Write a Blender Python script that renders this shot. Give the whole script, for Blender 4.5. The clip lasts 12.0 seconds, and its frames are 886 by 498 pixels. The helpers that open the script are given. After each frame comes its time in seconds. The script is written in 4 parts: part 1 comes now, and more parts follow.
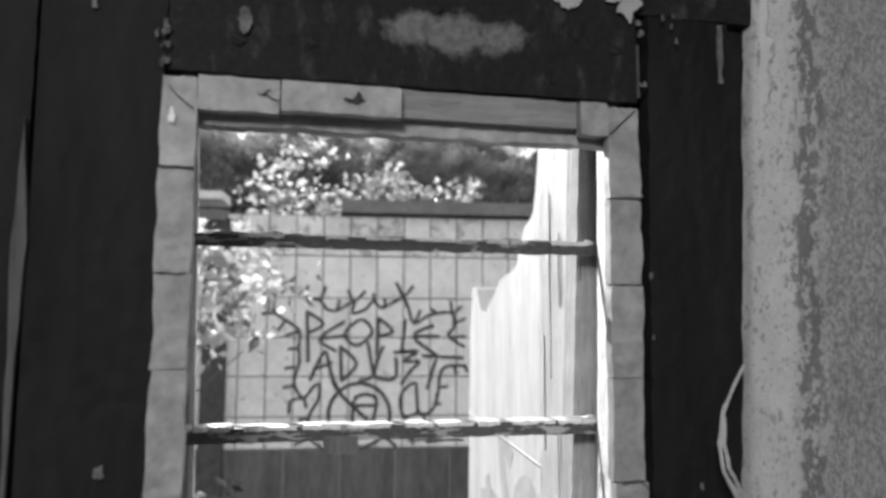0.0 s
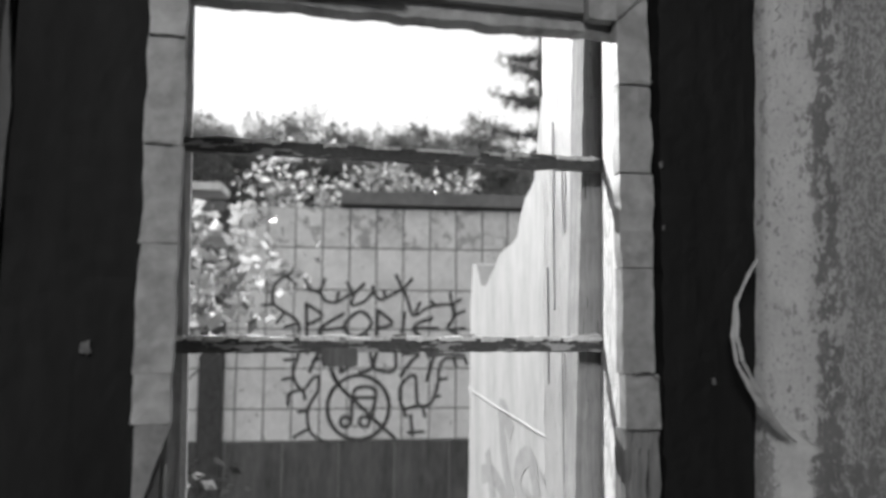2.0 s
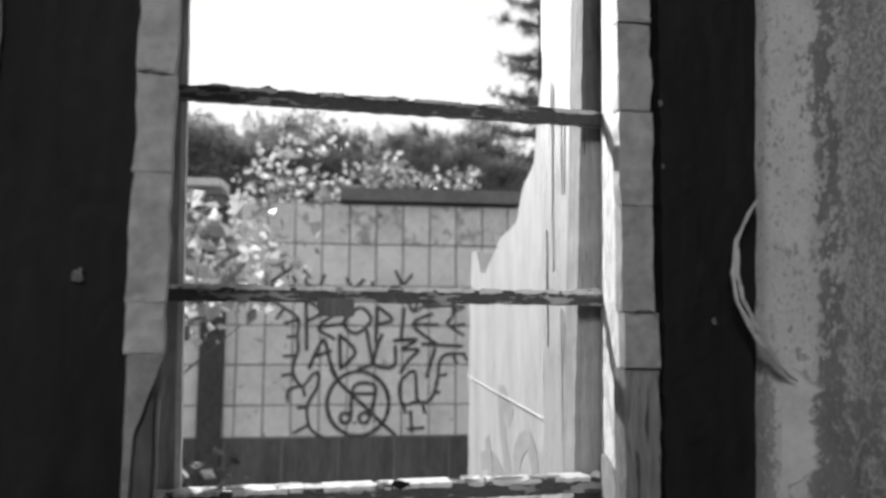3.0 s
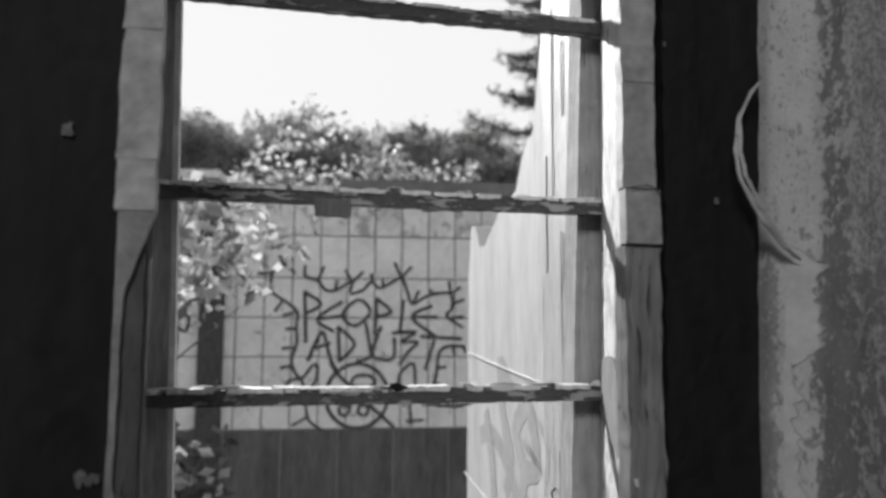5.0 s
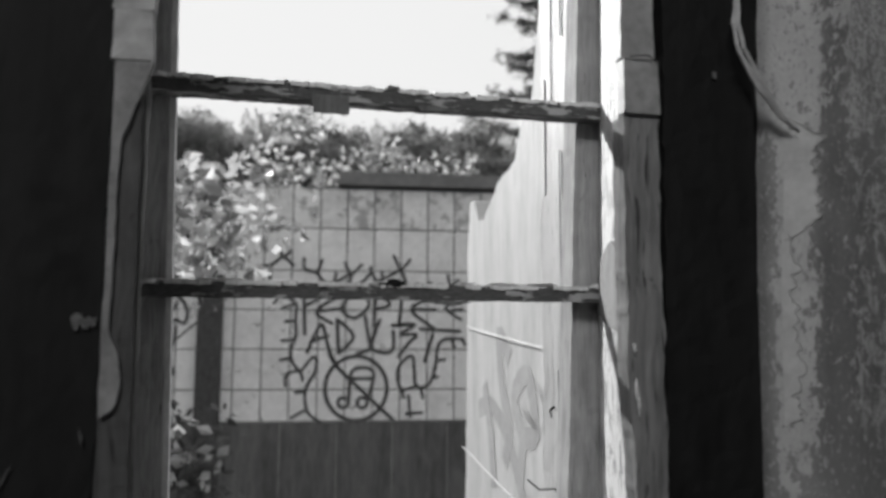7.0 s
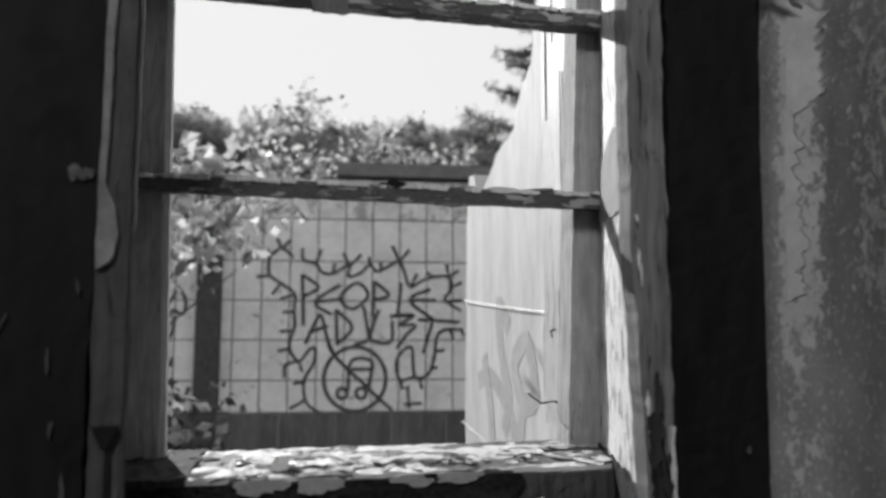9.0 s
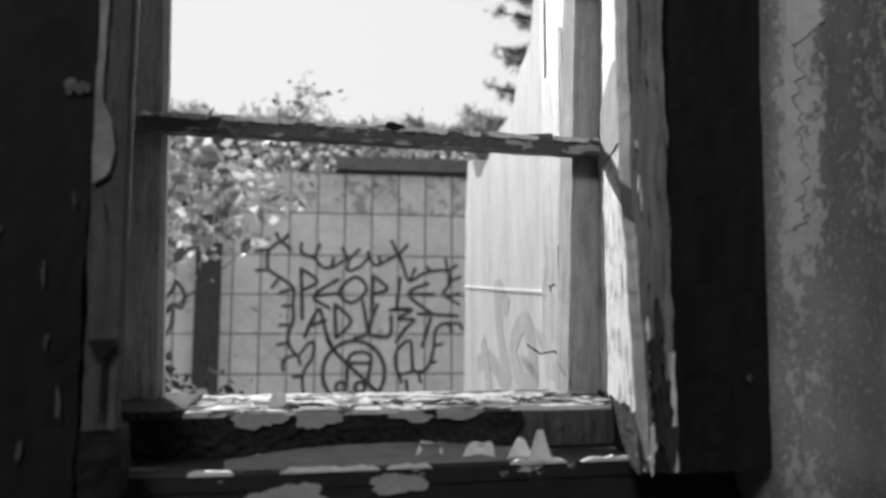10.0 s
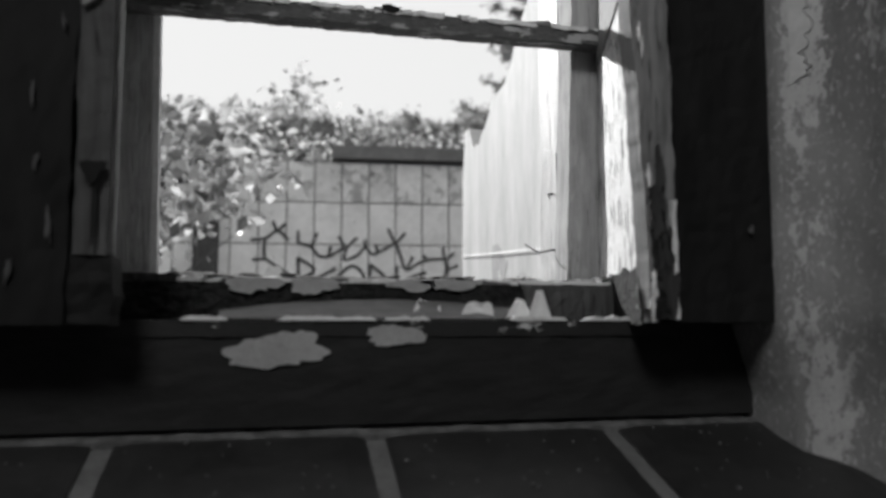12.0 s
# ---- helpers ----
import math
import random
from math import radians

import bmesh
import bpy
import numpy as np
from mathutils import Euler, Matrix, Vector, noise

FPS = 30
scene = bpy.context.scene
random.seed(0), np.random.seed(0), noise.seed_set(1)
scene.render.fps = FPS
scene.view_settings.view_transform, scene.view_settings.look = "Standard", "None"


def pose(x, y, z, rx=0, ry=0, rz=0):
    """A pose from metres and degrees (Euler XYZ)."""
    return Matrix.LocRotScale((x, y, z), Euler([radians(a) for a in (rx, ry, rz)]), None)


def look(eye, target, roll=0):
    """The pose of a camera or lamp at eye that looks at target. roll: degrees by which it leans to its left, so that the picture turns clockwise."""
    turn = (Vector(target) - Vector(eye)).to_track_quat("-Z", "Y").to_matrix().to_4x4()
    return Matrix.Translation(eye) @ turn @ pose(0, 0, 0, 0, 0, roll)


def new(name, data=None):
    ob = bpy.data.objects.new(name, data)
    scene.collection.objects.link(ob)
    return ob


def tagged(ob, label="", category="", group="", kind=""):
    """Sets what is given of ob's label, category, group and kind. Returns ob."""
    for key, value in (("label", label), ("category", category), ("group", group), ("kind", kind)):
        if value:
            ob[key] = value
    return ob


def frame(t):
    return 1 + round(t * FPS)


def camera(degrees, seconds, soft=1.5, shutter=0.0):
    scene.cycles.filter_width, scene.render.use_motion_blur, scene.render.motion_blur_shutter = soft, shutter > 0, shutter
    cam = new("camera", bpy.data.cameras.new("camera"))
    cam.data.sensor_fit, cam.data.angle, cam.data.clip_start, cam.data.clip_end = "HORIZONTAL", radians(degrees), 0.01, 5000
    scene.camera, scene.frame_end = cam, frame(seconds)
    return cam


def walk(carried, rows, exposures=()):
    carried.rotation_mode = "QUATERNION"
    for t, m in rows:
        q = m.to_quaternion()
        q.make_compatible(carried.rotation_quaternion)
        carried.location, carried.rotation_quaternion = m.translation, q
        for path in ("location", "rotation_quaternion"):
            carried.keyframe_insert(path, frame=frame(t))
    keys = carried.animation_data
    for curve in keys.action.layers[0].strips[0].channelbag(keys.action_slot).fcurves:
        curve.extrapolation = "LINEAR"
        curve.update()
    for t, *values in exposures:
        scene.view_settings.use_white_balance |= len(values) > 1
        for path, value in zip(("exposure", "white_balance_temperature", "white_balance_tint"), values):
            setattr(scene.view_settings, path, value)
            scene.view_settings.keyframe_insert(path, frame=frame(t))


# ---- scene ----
cam = camera(62.2, 12.0, soft=3.0)
PATH = [
    (0, (-0.151, 0.424, 1.677), (0.264, 2.37, 1.877), 0.3),
    (0.5, (-0.151, 0.431, 1.654), (0.266, 2.377, 1.851), 0.3),
    (1, (-0.149, 0.44, 1.628), (0.268, 2.386, 1.828), 0.3),
    (1.5, (-0.146, 0.45, 1.604), (0.271, 2.396, 1.806), 0.4),
    (2, (-0.146, 0.457, 1.582), (0.271, 2.403, 1.783), 0.3),
    (2.5, (-0.144, 0.462, 1.556), (0.272, 2.408, 1.76), 0.3),
    (3, (-0.141, 0.468, 1.53), (0.276, 2.414, 1.733), 0.3),
    (5, (-0.135, 0.488, 1.429), (0.284, 2.433, 1.635), 0.3),
    (5.5, (-0.133, 0.49, 1.401), (0.289, 2.434, 1.608), 0.3),
    (6, (-0.133, 0.493, 1.374), (0.287, 2.437, 1.582), 0.3),
    (6.5, (-0.133, 0.496, 1.349), (0.287, 2.44, 1.557), 0.3),
    (7, (-0.131, 0.499, 1.323), (0.29, 2.443, 1.534), 0.3),
    (9, (-0.129, 0.514, 1.225), (0.296, 2.458, 1.434), 0.2),
    (9.5, (-0.127, 0.518, 1.198), (0.297, 2.461, 1.406), 0.2),
    (10, (-0.127, 0.522, 1.17), (0.301, 2.465, 1.376), 0.2),
    (10.5, (-0.124, 0.53, 1.14), (0.305, 2.472, 1.346), 0.1),
    (11, (-0.123, 0.535, 1.113), (0.308, 2.477, 1.316), 0.1),
    (11.5, (-0.124, 0.539, 1.087), (0.308, 2.481, 1.291), 0.0),
    (12, (-0.123, 0.542, 1.059), (0.313, 2.483, 1.261), -0.0),
]
EXPOSURE = [(0, 1.85), (1.5, 1.55), (3, 1.38), (5.5, 1.2), (9, 1.14), (12, 1.14)]
walk(cam, [(t, look(eye, target, roll)) for t, eye, target, roll in PATH], EXPOSURE)
cam.data.dof.use_dof = True
cam.data.dof.focus_distance = 0.95
cam.data.dof.aperture_fstop = 5.6

# ---- light: hazy sky, low sun ahead to the left, an added fill light in the room ----
SUN_TRAVEL = Vector((0.30, -1.0, -0.46)).normalized()
world = bpy.data.worlds.new("sky")
scene.world = world
world.use_nodes = True
wn, wl = world.node_tree.nodes, world.node_tree.links
sky = wn.new("ShaderNodeTexSky")
sky.sky_type, sky.sun_disc = "NISHITA", False
sky.sun_elevation, sky.sun_rotation = radians(23.8), radians(-16.7)
sky.air_density, sky.dust_density = 1.4, 3.0
grey = wn.new("ShaderNodeRGBToBW")
wl.new(sky.outputs[0], grey.inputs[0])
# thin bright haze evens the sky out: v -> 2.7 v / (v + 0.22)
veil = wn.new("ShaderNodeMath")
veil.operation = "ADD"
veil.inputs[1].default_value = 0.22
wl.new(grey.outputs[0], veil.inputs[0])
evened = wn.new("ShaderNodeMath")
evened.operation = "DIVIDE"
wl.new(grey.outputs[0], evened.inputs[0])
wl.new(veil.outputs[0], evened.inputs[1])
hazy = wn.new("ShaderNodeMath")
hazy.operation = "MULTIPLY"
hazy.inputs[1].default_value = 2.7
wl.new(evened.outputs[0], hazy.inputs[0])
wl.new(hazy.outputs[0], wn["Background"].inputs[0])
wn["Background"].inputs[1].default_value = 0.15

sun = new("sun", bpy.data.lights.new("sun", "SUN"))
sun.data.energy, sun.data.angle = 2.8, radians(0.6)
sun.matrix_world = look((0, 0, 5), Vector((0, 0, 5)) + SUN_TRAVEL)

# added fill light, unseen, shining in through an opening left in the ceiling
room_light = new("added_room_fill", bpy.data.lights.new("added_room_fill", "AREA"))
room_light.data.shape, room_light.data.size, room_light.data.size_y = "RECTANGLE", 0.5, 0.45
room_light.data.energy = 8.4
room_light.matrix_world = look((-0.65, -0.5, 2.46), (0.3, 1.0, 1.1))


# ---- materials (the film is black and white: all are greys) ----
def material(name, rough=0.7):
    m = bpy.data.materials.new(name)
    m.use_nodes = True
    m.node_tree.nodes["Principled BSDF"].inputs["Roughness"].default_value = rough
    return m, m.node_tree.nodes, m.node_tree.links, m.node_tree.nodes["Principled BSDF"]


def coords(n, l, scale=(1, 1, 1), random_shift=True):
    tex = n.new("ShaderNodeTexCoord")
    mp = n.new("ShaderNodeMapping")
    mp.inputs["Scale"].default_value = scale
    l.new(tex.outputs["Object"], mp.inputs["Vector"])
    if random_shift:
        info = n.new("ShaderNodeObjectInfo")
        comb = n.new("ShaderNodeCombineXYZ")
        mul = n.new("ShaderNodeMath")
        mul.operation = "MULTIPLY"
        mul.inputs[1].default_value = 13.0
        l.new(info.outputs["Random"], mul.inputs[0])
        for i in range(3):
            l.new(mul.outputs[0], comb.inputs[i])
        l.new(comb.outputs[0], mp.inputs["Location"])
    return mp.outputs[0]


def noise_tex(n, l, vec, scale, detail=6.0, rough=0.6, lo=0.35, hi=0.65):
    t = n.new("ShaderNodeTexNoise")
    t.inputs["Scale"].default_value, t.inputs["Detail"].default_value, t.inputs["Roughness"].default_value = scale, detail, rough
    l.new(vec, t.inputs["Vector"])
    r = n.new("ShaderNodeMapRange")
    r.inputs["From Min"].default_value, r.inputs["From Max"].default_value = lo, hi
    l.new(t.outputs["Fac"], r.inputs["Value"])
    return r.outputs[0]


def mix(n, l, fac, a, b):
    m = n.new("ShaderNodeMix")
    m.data_type = "FLOAT"
    for sock, v in ((m.inputs[0], fac), (m.inputs[2], a), (m.inputs[3], b)):
        if isinstance(v, (int, float)):
            sock.default_value = v
        else:
            l.new(v, sock)
    return m.outputs[0]


def bump(n, l, bsdf, height, strength=0.4, distance=0.002):
    b = n.new("ShaderNodeBump")
    b.inputs["Strength"].default_value, b.inputs["Distance"].default_value = strength, distance
    l.new(height, b.inputs["Height"])
    l.new(b.outputs[0], bsdf.inputs["Normal"])


def two_scale(name, dark, light, big, fine, stretch=(1, 1, 1), rough=0.7, bumpiness=0.4, depth=0.002, spec=0.3, fine_mix=0.45):
    """A surface that varies between two greys at a coarse and a fine scale."""
    m, n, l, p = material(name, rough)
    v = coords(n, l, stretch)
    a, b = noise_tex(n, l, v, big, 4), noise_tex(n, l, v, fine, 6, 0.65)
    f = mix(n, l, fine_mix, a, b)
    l.new(mix(n, l, f, dark, light), p.inputs["Base Color"])
    p.inputs["Specular IOR Level"].default_value = spec
    bump(n, l, p, f, bumpiness, depth)
    return m


def peeling(name, paint, bare, scale, amount, stretch=(1, 1, 1), rough=0.65, depth=0.002):
    """Old paint that has come off in patches down to what is under it."""
    m, n, l, p = material(name, rough)
    v = coords(n, l, stretch)
    patch = noise_tex(n, l, v, scale, 7, 0.62, amount - 0.015, amount + 0.015)
    grain = noise_tex(n, l, v, scale * 7, 5, 0.6, 0.2, 0.8)
    over = mix(n, l, grain, paint * 0.78, min(paint * 1.1, 0.85))
    under = mix(n, l, grain, bare * 0.5, bare * 1.5)
    l.new(mix(n, l, patch, under, over), p.inputs["Base Color"])
    p.inputs["Specular IOR Level"].default_value = 0.25
    bump(n, l, p, mix(n, l, 0.25, patch, grain), 0.7, depth)
    return m


def calc(n, l, op, a, b=0.0):
    m = n.new("ShaderNodeMath")
    m.operation = op
    for sock, v in zip(m.inputs, (a, b)):
        if isinstance(v, (int, float)):
            sock.default_value = v
        else:
            l.new(v, sock)
    return m.outputs[0]


def ramp(n, l, value, a, b, c=0.0, d=1.0):
    r = n.new("ShaderNodeMapRange")
    for name, v in (("From Min", a), ("From Max", b), ("To Min", c), ("To Max", d)):
        r.inputs[name].default_value = v
    l.new(value, r.inputs["Value"])
    return r.outputs[0]


def grained(name, dark, light, along="Z", rough=0.8, fine=1.0, cracks=0.44):
    """Weathered wood: wavy figure, fine fibres and open cracks along the grain."""
    m, n, l, p = material(name, rough)
    slim = {"Z": (1.0, 1.0, 0.045), "X": (0.045, 1.0, 1.0)}[along]
    v = coords(n, l)
    sway = n.new("ShaderNodeTexNoise")
    sway.inputs["Scale"].default_value, sway.inputs["Detail"].default_value = 9.0, 2.0
    l.new(v, sway.inputs["Vector"])
    shift = n.new("ShaderNodeVectorMath")
    shift.operation = "MULTIPLY_ADD"
    shift.inputs[1].default_value = (0.022, 0.022, 0.022)
    l.new(sway.outputs["Color"], shift.inputs[0])
    l.new(v, shift.inputs[2])
    mp = n.new("ShaderNodeMapping")
    mp.inputs["Scale"].default_value = slim
    l.new(shift.outputs[0], mp.inputs["Vector"])
    figure = noise_tex(n, l, mp.outputs[0], 130 * fine, 3, 0.55, 0.32, 0.68)
    fibre = noise_tex(n, l, mp.outputs[0], 420 * fine, 4, 0.6, 0.3, 0.7)
    split = noise_tex(n, l, mp.outputs[0], 300 * fine, 2, 0.5, cracks - 0.165, cracks - 0.10)
    stain = noise_tex(n, l, v, 17, 5, 0.62, 0.3, 0.7)
    f = calc(n, l, "ADD", calc(n, l, "MULTIPLY", figure, 0.4), calc(n, l, "ADD", calc(n, l, "MULTIPLY", fibre, 0.25), calc(n, l, "MULTIPLY", stain, 0.35)))
    tone = mix(n, l, split, dark * 0.5, mix(n, l, f, dark, light))
    l.new(tone, p.inputs["Base Color"])
    p.inputs["Specular IOR Level"].default_value = 0.25
    bump(n, l, p, calc(n, l, "ADD", calc(n, l, "MULTIPLY", fibre, 0.4), calc(n, l, "MULTIPLY", split, 0.6)), 0.7, 0.002)
    return m


def tile_material(name, dark, light, grime):
    """Pale glazed tile with cloudy wear, ragged grime and small dark spots."""
    m, n, l, p = material(name, 0.5)
    v = coords(n, l)
    a, b = noise_tex(n, l, v, 2.2, 4), noise_tex(n, l, v, 14, 6, 0.65)
    ragged_edge = noise_tex(n, l, v, 4.2, 7, 0.68, grime - 0.015, grime + 0.03)
    spots = noise_tex(n, l, v, 11, 3, 0.5, 0.70, 0.74)
    f = mix(n, l, mix(n, l, 0.4, a, b), dark, light)
    f = mix(n, l, ragged_edge, f, mix(n, l, b, dark * 0.62, dark * 0.85))
    l.new(mix(n, l, spots, f, 0.14), p.inputs["Base Color"])
    bump(n, l, p, b, 0.1, 0.002)
    return m


CHAR = two_scale("charred_crust", 0.012, 0.042, 40, 160, rough=0.85, bumpiness=1.0, depth=0.005, spec=0.12)
BLACK = two_scale("black_tarred_board", 0.005, 0.015, 8, 70, (1, 1, 0.22), rough=0.75, bumpiness=0.6, depth=0.002, spec=0.13)
SMUDGE = two_scale("pale_worn_soot", 0.03, 0.16, 30, 90, rough=0.85, spec=0.15)
CASING = two_scale("dirty_cream_paint", 0.16, 0.34, 18, 75, rough=0.6, bumpiness=0.35, depth=0.0015)
REMNANT = two_scale("yellowed_paint_remnant", 0.12, 0.25, 40, 130, rough=0.8, bumpiness=0.5)
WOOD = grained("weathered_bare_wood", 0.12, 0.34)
APRON = two_scale("worn_black_apron_paint", 0.015, 0.027, 9, 80, (0.4, 1, 1), rough=0.75, bumpiness=0.5, spec=0.14)
GREY_WOOD = grained("rotting_grey_wood", 0.06, 0.27, rough=0.85, cracks=0.47)
SCORCHED = grained("scorched_wood", 0.02, 0.10, rough=0.85)
STILE = grained("pale_grained_stile", 0.17, 0.50, cracks=0.42)
BURNT = two_scale("charred_black_wood", 0.012, 0.06, 30, 140, (1.5, 1.5, 0.25), rough=0.85, bumpiness=0.9, depth=0.004)
DARK_WOOD = grained("dark_weathered_wood", 0.05, 0.19)
WOOD_LONG = grained("weathered_rail_wood", 0.09, 0.28, "X")
BAR = peeling("peeling_white_bar_paint", 0.34, 0.075, 85, 0.565, (0.30, 1, 1), depth=0.003)
SILL = peeling("peeling_white_sill_paint", 0.62, 0.08, 38, 0.50, (0.5, 1, 1))
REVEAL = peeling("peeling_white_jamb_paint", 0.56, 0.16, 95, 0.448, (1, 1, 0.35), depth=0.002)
LINING = grained("white_painted_lining_board", 0.36, 0.52, rough=0.6)
PANEL = two_scale("limewashed_panel", 0.33, 0.53, 3, 30, (1, 2, 0.35), rough=0.75, bumpiness=0.2)
FLAKE = two_scale("old_white_paint_flake", 0.5, 0.7, 30, 140, rough=0.6)
# grey of the curled paint strip, also of the shadow patch on the jamb
OLD_STRIP_AND_SHADOW = two_scale("dull_grey_paint_skin_and_shadow", 0.10, 0.21, 30, 140, (0.3, 1, 1), rough=0.8)
PATCH = two_scale("grey_old_paint", 0.24, 0.36, 30, 140, rough=0.7)
TILE = tile_material("pale_glazed_tile", 0.52, 0.76, 0.64)
TILE_DIRTY = tile_material("rain_streaked_tile", 0.46, 0.76, 0.55)
GROUT = two_scale("dark_joint_mortar", 0.13, 0.27, 5, 40, rough=0.9)
DADO = two_scale("dark_painted_plinth", 0.05, 0.14, 2.5, 16, (1.5, 1.5, 0.3), rough=0.7)
COPING = two_scale("dark_weathered_coping", 0.11, 0.20, 2, 14, rough=0.85)
SPRAY = two_scale("black_spray_paint", 0.04, 0.09, 6, 40, rough=0.5)
QUARRY = two_scale("dark_glazed_sill_tile", 0.012, 0.03, 12, 90, rough=0.45, bumpiness=0.15, spec=0.3)
SILL_JOINT = two_scale("grey_sill_mortar", 0.08, 0.14, 30, 140, rough=0.9)
ROOM = two_scale("dingy_room_plaster", 0.38, 0.52, 2, 20, rough=0.85)
EARTH = two_scale("rough_ground", 0.06, 0.16, 0.8, 9, rough=0.95)
BARK = two_scale("bark", 0.05, 0.12, 4, 30, (1, 1, 0.3), rough=0.9)


def plaster_material():
    """Lime paint worn through to speckled render: a dark worn band beside the corner, mostly bare low down; the rounded
    corner's shade is painted in too.
    """
    m, n, l, p = material("worn_speckled_plaster", 0.85)
    v = coords(n, l, (1, 1, 1), False)
    tall = coords(n, l, (1.3, 1.3, 0.75), False)
    sep = n.new("ShaderNodeSeparateXYZ")
    l.new(v, sep.inputs[0])
    y, z = sep.outputs["Y"], sep.outputs["Z"]
    wander = noise_tex(n, l, coords(n, l, (0.1, 0.1, 1), False), 16, 3, 0.6, 0.0, 1.0)
    centre = calc(n, l, "MULTIPLY_ADD", wander, 0.05)
    centre.node.inputs[2].default_value = 0.972
    off = calc(n, l, "ABSOLUTE", calc(n, l, "SUBTRACT", y, centre))
    band = ramp(n, l, off, 0.015, 0.006)
    low = calc(n, l, "MULTIPLY", calc(n, l, "MULTIPLY", ramp(n, l, z, 1.26, 1.17), ramp(n, l, z, 1.03, 1.09)), ramp(n, l, y, 0.942, 0.970))
    # shade of the rounded corner, painted in through the wear mask below
    corner_shade = calc(n, l, "MULTIPLY", ramp(n, l, y, 1.030, 1.036), ramp(n, l, z, 1.50, 1.46))
    halfway = calc(n, l, "MULTIPLY", ramp(n, l, z, 1.54, 1.40), ramp(n, l, y, 1.020, 1.010))
    wear = calc(n, l, "ADD", calc(n, l, "MULTIPLY", corner_shade, 0.2), calc(n, l, "ADD", calc(n, l, "MULTIPLY", band, 0.105), calc(n, l, "ADD", calc(n, l, "MULTIPLY", low, 0.105), calc(n, l, "MULTIPLY", halfway, 0.088))))
    field = noise_tex(n, l, tall, 95, 6, 0.66, 0.0, 1.0)
    broad = noise_tex(n, l, tall, 22, 3, 0.5, 0.0, 1.0)
    field = calc(n, l, "ADD", calc(n, l, "MULTIPLY", field, 0.82), calc(n, l, "MULTIPLY", broad, 0.18))
    over = calc(n, l, "SUBTRACT", field, wear)
    paint = ramp(n, l, over, 0.420, 0.442)
    lip = calc(n, l, "MULTIPLY", ramp(n, l, calc(n, l, "ABSOLUTE", calc(n, l, "SUBTRACT", over, 0.402)), 0.010, 0.003), noise_tex(n, l, v, 60, 2, 0.5, 0.48, 0.6))
    grain = noise_tex(n, l, v, 520, 2, 0.6, 0.25, 0.75)
    tone = noise_tex(n, l, tall, 30, 4, 0.6, 0.3, 0.7)
    fine = noise_tex(n, l, coords(n, l, (1.3, 1.3, 0.7), False), 330, 4, 0.65, 0.0, 1.0)
    rough_side = ramp(n, l, y, 0.995, 0.975, 0.385, 0.492)
    pits = ramp(n, l, calc(n, l, "SUBTRACT", fine, rough_side), -0.035, 0.03)
    flecks = ramp(n, l, noise_tex(n, l, tall, 240, 4, 0.65, 0.0, 1.0), 0.585, 0.615)
    lime = mix(n, l, pits, mix(n, l, grain, 0.17, 0.26), mix(n, l, calc(n, l, "ADD", calc(n, l, "MULTIPLY", grain, 0.5), calc(n, l, "MULTIPLY", tone, 0.5)), 0.31, 0.47))
    bare = mix(n, l, flecks, mix(n, l, calc(n, l, "ADD", calc(n, l, "MULTIPLY", grain, 0.4), calc(n, l, "MULTIPLY", tone, 0.6)), 0.18, 0.27), 0.37)
    # worn render darkened above about 1.2 m, offsetting the fill light's falloff in colour
    bare = mix(n, l, calc(n, l, "MULTIPLY", calc(n, l, "MAXIMUM", band, halfway), ramp(n, l, z, 1.16, 1.28)), bare, calc(n, l, "MULTIPLY", bare, 0.72))
    f = mix(n, l, calc(n, l, "MULTIPLY", lip, 0.35), mix(n, l, paint, bare, lime), 0.08)
    l.new(f, p.inputs["Base Color"])
    p.inputs["Specular IOR Level"].default_value = 0.2
    bump(n, l, p, calc(n, l, "ADD", calc(n, l, "MULTIPLY", paint, 0.5), calc(n, l, "ADD", calc(n, l, "MULTIPLY", pits, 0.25), calc(n, l, "MULTIPLY", grain, 0.25))), 0.5, 0.002)
    return m


def soot_material():
    """Black sooty board with one cloudy patch where the soot has rubbed off, and faint smears."""
    m, n, l, p = material("sooty_wall", 0.8)
    v = coords(n, l, (1, 1, 1), False)
    sep = n.new("ShaderNodeSeparateXYZ")
    l.new(v, sep.inputs[0])
    cloud = noise_tex(n, l, v, 26, 5, 0.62, 0.0, 1.0)
    du = calc(n, l, "DIVIDE", calc(n, l, "SUBTRACT", sep.outputs["X"], -0.002), 0.078)
    dw = calc(n, l, "DIVIDE", calc(n, l, "SUBTRACT", sep.outputs["Z"], 1.929), 0.022)
    ring = calc(n, l, "SQRT", calc(n, l, "ADD", calc(n, l, "MULTIPLY", du, du), calc(n, l, "MULTIPLY", dw, dw)))
    rubbed = ramp(n, l, calc(n, l, "SUBTRACT", calc(n, l, "MULTIPLY", cloud, 2.6), ring), 0.42, 0.80)
    smear = noise_tex(n, l, coords(n, l, (1.3, 1, 0.6), False), 30, 5, 0.62, 0.54, 0.74)
    fine = noise_tex(n, l, v, 150, 5, 0.65, 0.3, 0.7)
    ground_tone = mix(n, l, smear, mix(n, l, fine, 0.007, 0.016), mix(n, l, fine, 0.03, 0.07))
    f = mix(n, l, rubbed, ground_tone, mix(n, l, fine, 0.07, 0.15))
    l.new(f, p.inputs["Base Color"])
    p.inputs["Specular IOR Level"].default_value = 0.15
    bump(n, l, p, calc(n, l, "ADD", f, calc(n, l, "MULTIPLY", fine, 0.1)), 0.6, 0.003)
    return m


SOOT = soot_material()
PLASTER = plaster_material()


